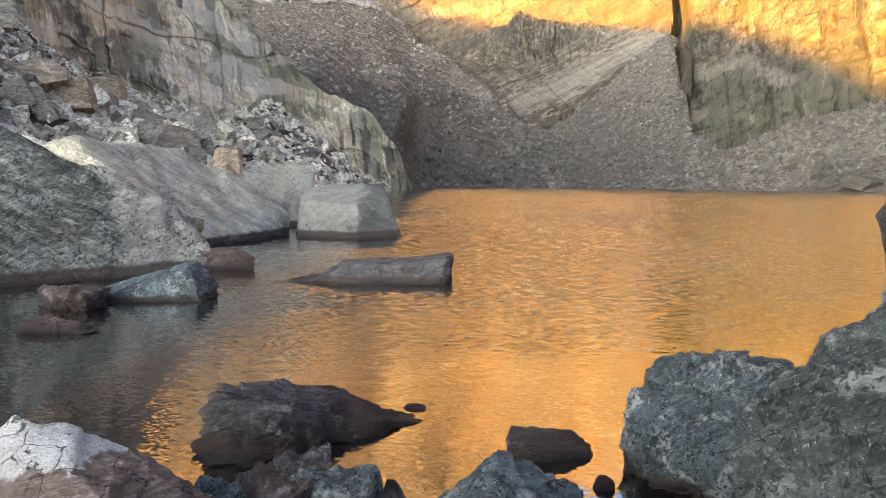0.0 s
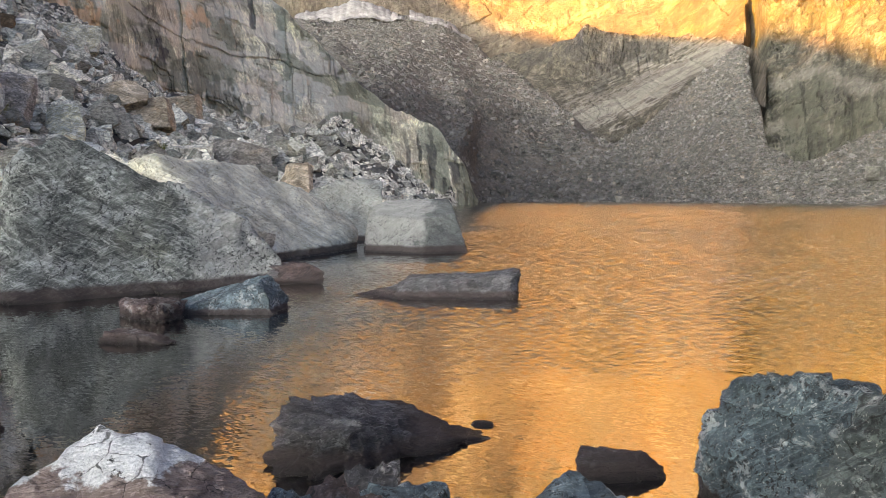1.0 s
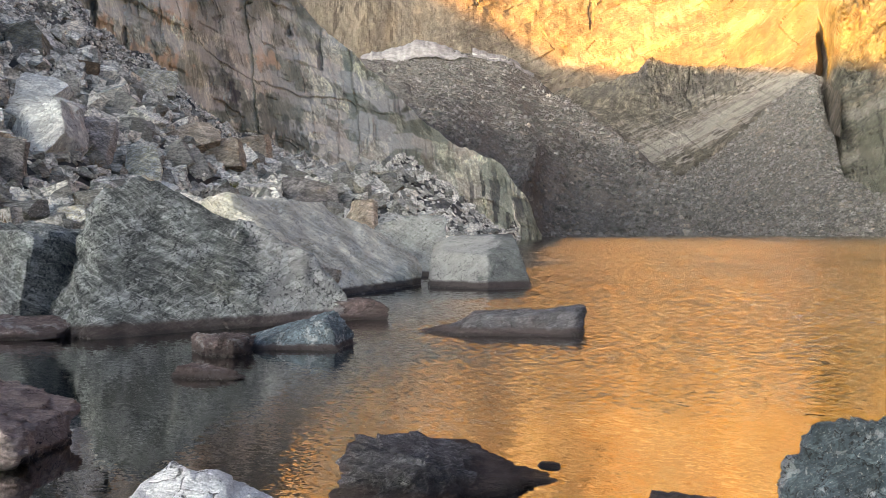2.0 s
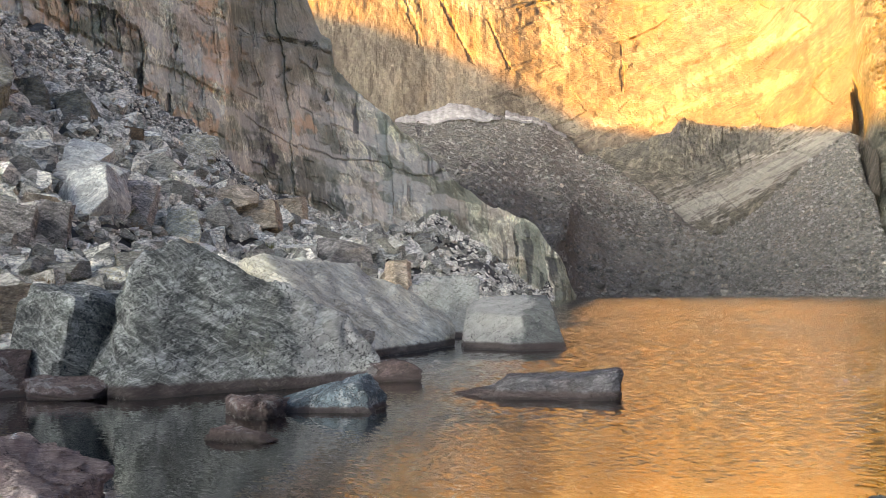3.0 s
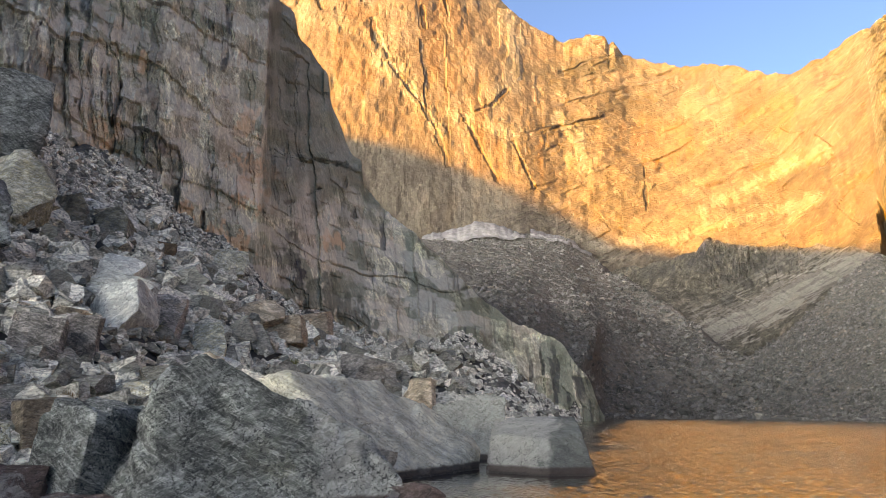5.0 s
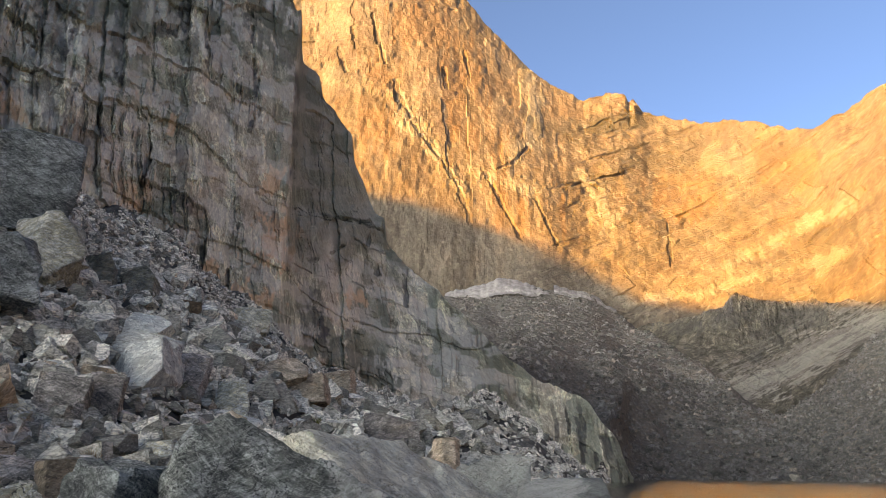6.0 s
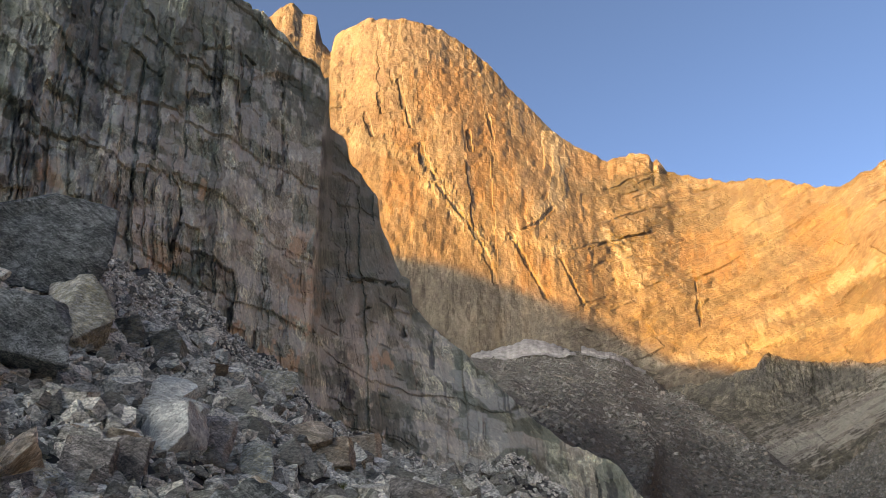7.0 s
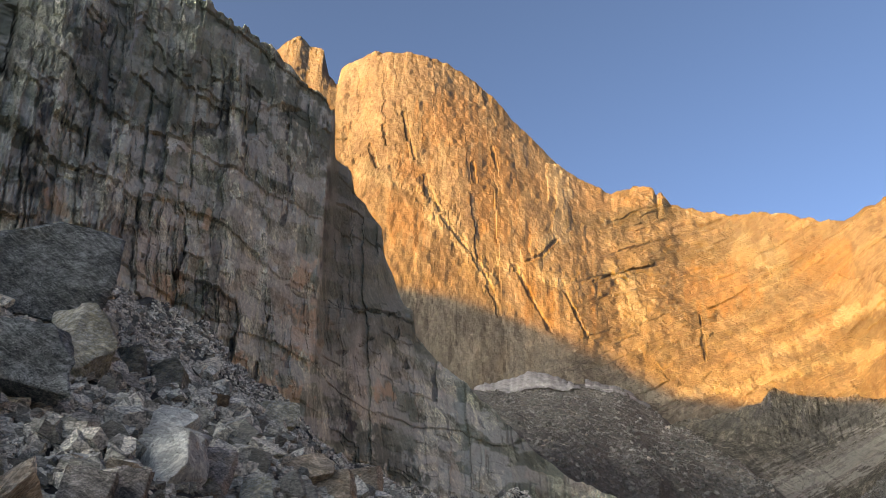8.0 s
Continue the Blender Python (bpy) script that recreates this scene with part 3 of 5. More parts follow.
# ---- the plan, by turn to the right of straight ahead (degrees) ----
FAR_SHORE = [(-180, 5), (-120, 6), (-90, 14), (-60, 28), (-43, 31), (-37, 30), (-30, 28), (-20, 28), (-17, 36), (-14.5, 46),
             (-12.7, 52), (-9, 64), (-5.5, 122), (-4.6, 195), (-3.6, 270), (-2.4, 318), (0, 340), (9, 335), (17, 286), (30, 215), (60, 110), (90, 40), (120, 8), (180, 5)]
NEAR_SHORE = [(-180, 5), (-90, 5), (-50, 5.5), (-30, 5.0), (0, 5.0), (20, 5.2), (40, 6.0), (90, 6), (180, 5)]
CLIFF_FOOT = [(-100, 70), (-75, 75), (-52, 85), (-44, 95), (-36, 115), (-30, 135), (-28.5, 141), (-25, 165), (-21, 187), (-16.6, 198), (-13, 205), (-9.6, 218), (-4.2, 244), (-2.0, 252)]
CLIFF_FOOT_Z = [(-100, 30), (-75, 32), (-52, 33), (-44, 34.5), (-36, 33), (-30, 28), (-28.5, 26), (-25, 22), (-21, 19.5), (-16.6, 16), (-13, 20.5), (-9.6, 15.5), (-4.2, 1.4), (-2.0, -1)]
FACE_FOOT = [(-60, 640), (-20, 650), (-3, 640), (4, 585), (11, 540), (15, 470), (16.6, 440), (17.2, 400), (18, 345), (20, 322), (24.4, 305), (30, 285), (45, 250), (75, 180), (110, 150)]
FACE_FOOT_Z = [(-60, 140), (-20, 138), (-14, 140), (-8, 136), (-3, 126), (4, 108), (11, 98), (15, 78), (16.6, 66), (17.2, 50), (18, 22), (20, 13), (24.4, 23), (30, 28), (45, 34), (75, 30), (110, 25)]


# where the rubble of the valley head ends: at the slabs, at the wall
SCREE_TOP = [(-60, 640), (-3, 640), (-1, 590), (1.2, 540), (3.2, 495), (5.2, 462), (7.4, 445), (10, 445), (14.6, 440), (16.3, 440), (16.7, 432), (17.2, 400), (18, 345), (20, 322), (24.4, 305), (30, 285), (45, 250), (75, 180), (110, 150)]
SCREE_TOP_Z = [(-60, 150), (-20, 150), (-14, 150), (-8, 150), (-5, 143), (-3, 130), (-1, 108), (1.2, 86), (3.2, 62), (5.2, 42), (7.4, 31), (10, 44), (12.1, 57), (14.6, 74), (16.3, 84), (16.7, 78), (17.2, 52), (18, 24), (20, 14), (24.4, 24), (30, 29), (45, 35), (75, 31), (110, 26)]


def ground_height(x, y, rough=True):
    r, a = np.hypot(x, y), np.degrees(np.arctan2(x, y))
    near, far = curve(NEAR_SHORE, a), curve(FAR_SHORE, a)
    left = step(-1.6, -5.2, a) * step(-110, -95, a)
    head, head_z = curve(SCREE_TOP, a), curve(SCREE_TOP_Z, a)
    foot = curve(CLIFF_FOOT, a) * left + (far + 0.35 * (head - far)) * (1 - left)
    foot_z = curve(CLIFF_FOOT_Z, a) * left + (0.25 + 0.2 * step(5, -2, a)) * head_z * (1 - left)
    behind = step(95, 125, abs(a))
    foot, foot_z = foot * (1 - behind) + 240 * behind, foot_z * (1 - behind) + 25 * behind
    bank = 1.3 * (1 - (r / near) ** 2)
    bed = -np.minimum(np.minimum(0.22 * (r - near), 0.5 * (far - r)), 7.0)
    s = np.clip((r - far) / np.maximum(foot - far, 1), 0, 1)
    slope = foot_z * (0.65 * s + 0.35 * s ** 2)
    up = np.clip((r - foot - 25 * left) / np.maximum(head - foot - 25 * left, 1), 0, 1)
    back = foot_z + (1 - behind) * (head_z - foot_z) * up - 0.10 * np.maximum(r - 1100, 0)
    z = np.where(r < near, bank, np.where(r < far, bed, np.where(r < foot, slope, back)))
    if rough:
        z = z + fbm(x * 0.02, y * 0.02, x * 0, 4, 5) * np.clip((r - far) * 0.05, 0, 5.0) * (r > far)
        z = z + fbm(x * 0.25, y * 0.25, x * 0, 4, 9) * np.clip(abs(r - far) * 0.1, 0.05, 0.7)
        z = z + fbm(x * 0.08, y * 0.08, x * 0, 3, 3) * np.clip((r - far) * 0.03, 0, 1.6)
    return np.maximum(z, -120)


def build_ground():
    turns = np.concatenate([np.arange(-180, -56, 2.0), np.arange(-56, 40, 0.19), np.arange(40, 180, 2.0)])
    rings = np.concatenate([np.linspace(0.001, 10, 60), np.geomspace(10.3, 700, 390), np.geomspace(720, 4500, 24)])
    a, r = np.meshgrid(turns, rings)
    x, y = polar(a, r)
    z = ground_height(x, y)
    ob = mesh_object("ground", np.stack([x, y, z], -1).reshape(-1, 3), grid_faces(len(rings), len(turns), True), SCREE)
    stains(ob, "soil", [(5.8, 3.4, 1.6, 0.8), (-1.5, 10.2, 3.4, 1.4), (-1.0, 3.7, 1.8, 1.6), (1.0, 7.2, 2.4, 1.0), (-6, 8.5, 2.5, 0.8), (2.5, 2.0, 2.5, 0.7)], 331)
    # the boulder slope's ground, painted dark so its gaps look shaded
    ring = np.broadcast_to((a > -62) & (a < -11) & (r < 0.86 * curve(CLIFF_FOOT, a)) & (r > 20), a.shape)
    ob.data.attributes.new("gap_shade", "FLOAT", "POINT").data.foreach_set("value", ring.ravel().astype(np.float32))
    return tagged(ob, "grey rubble and scree ground sloping down to a mountain lake", "ground", kind="structure")


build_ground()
water = mesh_object("water", [(-260, -6, 0), (300, -6, 0), (300, 420, 0), (-260, 420, 0)], [(0, 1, 2, 3)], WATER)
tagged(water, "rippled lake water reflecting a golden sunlit wall", "water", kind="structure")


def rise(foot_r, foot_z, top_r, top_z, turns, levels, relief, shape):
    """A wall from its foot to its crest and down behind: the crest's own height, relief pushed out of the wall."""
    a, v = np.meshgrid(turns, levels)
    fr, fz, tr, tz = (np.broadcast_to(q, a.shape) for q in (foot_r, foot_z, top_r, top_z))
    front = np.clip(v, 0, 1)
    r = fr + (tr - fr) * shape(front, a)
    even = np.convolve(np.pad(top_z, 20, mode="edge"), np.ones(41) / 41, mode="valid")
    z = fz - 12 + (even - fz + 12) * front + (tz - even) * front ** 9
    over = np.clip(v - 1, 0, 1)
    r = r + over * (0.9 * (tz - fz) + 30)
    z = z - (tz - fz + 60) * over ** 1.3
    push = relief(a, z, r, front)
    fade = step(0.0, 0.04, front) * (1 - step(0.0, 0.3, over))
    r = r - push * fade
    x, y = polar(a, r)
    return np.stack([x, y, z], -1).reshape(-1, 3), grid_faces(len(levels), len(turns))


def crest(elev, dist, turns):
    return curve(dist, turns), EYE.z + curve(dist, turns) * np.tan(np.radians(curve(elev, turns)))


# the near cliff on the left side of the lake
CLIFF_TOP = [(-100, 34), (-75, 36), (-60, 38), (-50, 39), (-41.1, 38.8), (-39.6, 38.0), (-37.5, 37.4), (-34.7, 36.8), (-33.1, 35.9), (-31.4, 34.4), (-29.3, 33.7), (-28.2, 32.8), (-27.8, 30.0), (-26.4, 29.2),
             (-26.0, 27.9), (-25.0, 27.0), (-24.4, 26.0), (-23.5, 24.9), (-23.2, 23.0), (-22.0, 20.4), (-21.4, 19.1), (-20.7, 18.6), (-20.4, 16.6), (-18.3, 14.6), (-16.7, 13.2), (-15.1, 12.0), (-13.4, 10.4), (-11.6, 8.9), (-9.5, 7.0), (-5.3, 4.8), (-3.3, 2.2), (-2.3, -0.6)]
CLIFF_TOP_R = [(-100, 100), (-60, 118), (-50, 125), (-41, 135), (-33, 158), (-28.4, 172), (-27.4, 200), (-24, 225), (-22, 232), (-18, 238), (-13, 242), (-9.5, 248), (-5.7, 254), (-2.3, 258)]


# what marks the cliff: dark water streaks, open seams, pale bands, ice, rusty patches, lichen, shade painted on the
# receding wall
WET = [(0.75, ((-48.3, 34.9), (-46.2, 32.4), (-46.5, 27.5), (-46.0, 25.0), (-44.2, 22.1))), (0.35, ((-50.4, 32.5), (-50.4, 28.6), (-50.1, 25.3), (-49.5, 22.3))), (0.30, ((-42.2, 35.2), (-41.9, 32.9), (-41.8, 26.6))), (0.35, ((-37.6, 33.2), (-36.4, 27.8), (-36.7, 25.0), (-36.3, 21.9), (-36.2, 20.2), (-36.0, 16.4))), (0.35, ((-25.6, 12.7), (-25.6, 9.7))), (0.40, ((-54.4, 35.0), (-53.2, 33.1), (-53.5, 30.8)))]
CRACK = [(0.12, ((-32.4, 32.0), (-31.4, 27.4), (-31.6, 24.2))), (0.30, ((-39.5, 30.1), (-38.0, 30.2))), (0.12, ((-36.1, 33.2), (-35.7, 30.3), (-35.3, 28.3))), (0.10, ((-38.6, 33.3), (-35.5, 33.5), (-34.0, 32.4), (-30.7, 32.2))), (0.16, ((-28.2, 28.7), (-28.0, 22.8), (-28.1, 19.4))), (0.12, ((-34.3, 15.6), (-34.3, 13.1))), (0.10, ((-37.0, 15.7), (-36.9, 13.7))), (0.10, ((-32.0, 17.4), (-32.3, 14.1), (-32.4, 11.7))), (0.14, ((-21.8, 18.1), (-21.9, 16.4), (-21.0, 14.3))), (0.10, ((-25.6, 18.7), (-22.0, 18.1))), (0.12, ((-38.7, 22.4), (-39.2, 18.2))), (0.10, ((-27.9, 14.4), (-23.7, 16.3))), (0.12, ((-18.8, 14.8), (-18.9, 11.5))), (0.10, ((-42.7, 23.8), (-41.6, 20.3)))]
PALE = [(0.50, ((-49.6, 30.4), (-47.2, 29.5), (-45.4, 28.9), (-42.5, 28.7), (-39.5, 28.6), (-37.7, 28.2))), (0.35, ((-44.9, 25.7), (-43.8, 25.4), (-40.5, 25.8), (-38.3, 25.1))), (0.40, ((-36.4, 27.8), (-33.1, 26.1), (-31.2, 25.7))), (0.30, ((-26.3, 16.2), (-23.6, 15.5), (-20.1, 13.9))), (0.30, ((-34.2, 18.0), (-29.8, 15.9), (-26.6, 14.5)))]
ICE = [(0.12, ((-47.1, 36.8), (-47.0, 34.8), (-47.4, 34.1))), (0.13, ((-45.3, 37.5), (-45.4, 35.0), (-45.6, 32.8)))]
WARM = [(0.55, ((-39.8, 19.2), (-39.5, 17.4))), (0.30, ((-38.8, 20.1), (-38.7, 18.7))), (1.10, ((-28.8, 17.5), (-28.6, 16.0))), (0.50, ((-29.2, 21.6), (-29.5, 20.1))), (0.90, ((-31.0, 12.2), (-29.7, 11.2))), (0.20, ((-37.3, 24.6), (-37.6, 23.4))), (0.50, ((-23.1, 12.7), (-22.2, 12.4))), (0.50, ((-33.7, 14.0), (-34.1, 12.3))), (0.40, ((-41.3, 13.2), (-42.5, 14.6))), (0.50, ((-48.2, 23.8), (-47.5, 22.4)))]
LICHEN_AND_SHADE = [(1.00, ((-25.1, 23.9), (-24.2, 18.0))), (1.30, ((-29.5, 30.7), (-34.0, 35.0))), (1.20, ((-40.9, 33.8), (-41.6, 30.9))), (0.90, ((-40.9, 16.4), (-38.1, 11.2))), (1.00, ((-24.1, 8.9), (-20.7, 6.6)))]


def cliff_grid(a, e):
    """Places along and up the cliff in metres, bent so that its joints lean and its beds dip towards the lake."""
    u, z = 2.6 * a, 2.6 * e
    return u + 0.1 * z + 0.5 * fbm(u * 0.3, z * 0.25, u * 0, 3, 21), z + 0.33 * u + 0.6 * fbm(u * 0.25, z * 0.3, u * 0, 3, 22)


def cliff_seams(u, v, h, z):
    """Joints between the panels, open here and closed there."""
    gate = step(0.15, 0.6, fbm(u * 0.12, z * 0.12, u * 0, 3, 44))
    out = 0 * u
    for wide, tall, seed, amount in ((12, 46, 31, 1.0), (5, 17, 33, 0.9), (2.1, 6.5, 35, 0.8)):
        across, up = seams(v, h, wide, tall, seed)
        out = np.maximum(out, amount * np.maximum(step(0.24, 0.08, across * wide), 0.45 * step(0.2, 0.06, up * tall)) * gate)
    return out


def cliff_relief(a, z, r, front):
    u = np.radians(a) * 150
    e = np.degrees(np.arctan2(z - 3, r))
    v, h = cliff_grid(a, e)
    big = fbm(u * 0.018, z * 0.008, u * 0, 3, 51) * 5
    grooves = -1.6 * step(0.72, 0.95, bricks(v, h, 4.0, 70, 25))
    panels = 2.0 * bricks(v, h, 12, 46, 31) + 1.5 * bricks(v, h, 5, 17, 33) + 1.0 * bricks(v, h, 2.1, 6.5, 35) + 0.6 * bricks(v, h, 0.9, 2.2, 37)
    ledge = 0.9 * ((h / 13 + 0.4 * value(u * 0.05, z * 0.05, u * 0, 8)) % 1.0)
    # the upright edge of the buttress, behind which the wall turns away
    prow = -7.0 * step(-28.25, -27.95, a + 0.15 * value(z * 0.3, z * 0, z * 0, 12)) * step(17.5, 20.0, e)
    return big + grooves + panels - ledge + prow - 0.8 * cliff_seams(u, v, h, z) - 1.4 * trail(a, e, CRACK, 61) + 0.5 * fbm(u * 0.5, z * 0.3, u * 0, 4, 71)


def build_cliff():
    turns = np.concatenate([np.arange(-100, -54, 0.5), np.arange(-54, -2.3, 0.085)])
    levels = np.concatenate([np.linspace(0, 1, 400), np.linspace(1.02, 2, 24)])
    tr, tz = crest(CLIFF_TOP, CLIFF_TOP_R, turns)
    tz = tz + 1.0 * fbm(turns * 0.9, turns * 0, turns * 0, 5, 4)
    fr, fz = curve(CLIFF_FOOT, turns), curve(CLIFF_FOOT_Z, turns)
    verts, faces = rise(fr, fz, tr, np.maximum(tz, fz + 1), turns, levels, cliff_relief, lambda t, a: t ** 1.15)
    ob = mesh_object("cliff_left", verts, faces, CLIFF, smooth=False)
    x, y, z = np.array(verts).T
    a, e = seen_from_shore(x, y, z)
    u = np.radians(a) * 150
    v, h = cliff_grid(a, e)
    mark(ob, "tone", 0.45 * bricks(v, h, 12, 46, 31) + 0.35 * bricks(v, h, 5, 17, 33) + 0.2 * bricks(v, h, 2.1, 6.5, 35))
    for name, lines, seed in (("lichen_and_shade", LICHEN_AND_SHADE, 309), ("ice", ICE, 303), ("warm", WARM, 307)):
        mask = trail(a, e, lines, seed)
        if name == "lichen_and_shade":
            # the upper left of the wall is darker, with a ragged border
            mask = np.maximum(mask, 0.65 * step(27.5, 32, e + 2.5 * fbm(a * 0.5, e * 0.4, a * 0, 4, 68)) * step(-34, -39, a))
            # past the upright edge the receding wall is painted dark, as its shade
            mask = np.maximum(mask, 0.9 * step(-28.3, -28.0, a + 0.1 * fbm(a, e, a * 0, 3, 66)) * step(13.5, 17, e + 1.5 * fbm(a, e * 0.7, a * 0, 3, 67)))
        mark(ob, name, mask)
    # pale beds dip along the wall
    bed = (e + 0.42 * a + 0.5 * fbm(a * 0.5, e * 0.5, a * 0, 3, 64)) / 2.7 % 1.0
    mark(ob, "pale", np.maximum(trail(a, e, PALE, 305), 0.75 * step(-9, -13, a) * step(0.30, 0.16, abs(bed - 0.5) + 0.22 * fbm(a * 0.9, e * 1.4, a * 0, 4, 65))))
    drip = step(0.66, 0.85, bricks(v, h, 0.9, 12, 39)) * step(-22, -17, a) * 0.8 * step(0.25, 0.5, value(u * 0.06, z * 0.1, u * 0, 48))
    streak = trail(a, e, [(1.35 * w, line) for w, line in WET], 301) * (0.6 + 0.4 * step(0.3, 0.55, value(u * 0.5, z * 0.12, u * 0, 46)))
    mark(ob, "wet_and_dark", np.maximum(np.maximum(streak, 0.8 * trail(a, e, CRACK, 61)), np.maximum(0.6 * cliff_seams(u, v, h, z), drip)))
    rag = 0.8 * fbm(u * 0.35, z * 0.3, u * 0, 4, 47)
    hue = bricks(v + 1.2 * rag, h + 1.5 * rag, 8, 15, 41) * 0.6 + bricks(v + rag, h + rag, 3.5, 6, 43) * 0.4
    mark(ob, "rosy", step(0.62, 0.70, hue) * step(4, 7, e) * step(28, 20, e))
    mark(ob, "mossy", np.maximum(step(0.40, 0.32, hue), 0.8 * step(22, 30, e + 3 * rag) * step(0.75, 0.6, hue)))
    return tagged(ob, "tall grey cliff with dark water streaks and pinkish patches above a boulder slope", "cliff", kind="structure")


build_cliff()

# the great sunlit wall at the head of the valley
FACE_TOP = [(-60, 30), (-40, 33), (-36, 34.5), (-34.1, 36.7), (-33.1, 37.2), (-31.8, 37.9), (-30.9, 37.1), (-29.7, 37.0), (-29.0, 35.2), (-28.2, 34.5), (-28.0, 35.6), (-26.8, 36.3), (-25.3, 36.9), (-22.4, 37.3), (-21, 37.4),
            (-18.8, 37.2), (-17, 36.7), (-14.2, 35.2), (-12.2, 33.0), (-10.3, 31.3), (-7.8, 28.9), (-5.7, 27.6), (-4.5, 26.8), (-4.0, 27.1), (-2.3, 27.4), (-1.1, 27.2), (-0.9, 26.5), (-0.5, 26.8), (0.2, 25.8),
            (2.4, 24.9), (4.9, 24.2), (7.8, 23.85), (9.1, 23.4), (10.5, 22.85), (12.2, 22.7), (12.8, 23.0), (13.9, 23.4), (15, 23.7), (20, 26), (30, 29), (45, 30), (75, 28), (110, 22)]
FACE_TOP_R = [(-60, 900), (-31, 990), (-27.5, 960), (-21, 930), (-8, 900), (4, 900), (15, 800), (30, 600), (45, 480), (75, 380), (110, 340)]


TONE = {}


# gullies of the face: cut into the wall, their side shade also painted dark
GASH = [(0.12, ((-23.9, 32.0), (-23.5, 30.7))), (0.14, ((-24.9, 30.6), (-24.3, 29.0))), (0.14, ((-22.2, 33.1), (-21.7, 31.7), (-20.9, 29.8))), (0.25, ((-20.1, 28.5), (-19.6, 27.1), (-18.6, 25.9))), (0.16, ((-18.6, 25.4), (-16.2, 22.9), (-15.4, 22.0), (-14.5, 20.3), (-13.7, 18.2))), (0.14, ((-12.5, 21.7), (-11.5, 19.9), (-9.8, 16.9))), (0.12, ((-16.0, 29.7), (-15.8, 28.2))), (0.10, ((-14.3, 31.2), (-13.8, 29.3))), (0.10, ((-6.3, 20.5), (-4.8, 21.0), (-3.7, 20.5))), (0.10, ((1.4, 17.6), (1.4, 14.3))), (0.10, ((-8.6, 19.8), (-7.0, 16.4))), (0.10, ((-9.1, 23.6), (-10.3, 22.4), (-11.6, 22.0)))]
RIB = [(0.50, ((-25.5, 28.9), (-20.6, 27.9), (-17.7, 24.6), (-14.4, 20.8))), (0.45, ((-13.5, 22.0), (-9.0, 20.7))), (0.60, ((-8.8, 29.1), (-8.3, 24.9), (-11.6, 22.4))), (0.35, ((13.0, 14.3), (8.4, 13.6), (3.1, 12.3), (-0.4, 12.3))), (0.40, ((13.6, 17.3), (9.2, 16.0), (5.2, 14.1))), (0.50, ((6.5, 22.2), (6.9, 20.2))), (0.40, ((-4.9, 21.7), (-3.7, 20.4), (-3.1, 17.9)))]
DULL = [(0.50, ((-4.2, 24.6), (0.7, 25.4), (3.9, 24.0))), (0.60, ((13.4, 16.2), (10.8, 15.1), (7.7, 13.5))), (0.40, ((-9.0, 25.7), (-3.9, 23.7))), (0.50, ((-20.6, 26.6), (-23.0, 28.2), (-25.0, 29.0))), (0.35, ((-27.9, 33.8), (-27.7, 31.3))), (0.40, ((-13.9, 28.0), (-12.1, 24.1)))]


def crag_joints(w, k):
    """Bent, broken joints of the right-hand buttress."""
    w, k = w + 2.2 * fbm(w * 0.09, k * 0.09, w * 0, 4, 181), k + 2.2 * fbm(w * 0.09, k * 0.09, w * 0, 4, 183)
    across, up = seams(w + 0.1 * k, k - 0.15 * w, 13, 17, 161)
    across2, up2 = seams(w + 0.15 * k, k - 0.2 * w, 5.5, 7, 163)
    gate = step(-0.2, 0.4, fbm(w * 0.08, k * 0.08, w * 0, 3, 185))
    return np.maximum(np.maximum(step(1.0, 0.4, across * 13), 0.8 * step(0.8, 0.3, up * 17)) * (0.4 + 0.6 * gate), 0.7 * np.maximum(step(0.6, 0.25, across2 * 5.5), step(0.55, 0.2, up2 * 7)) * gate)


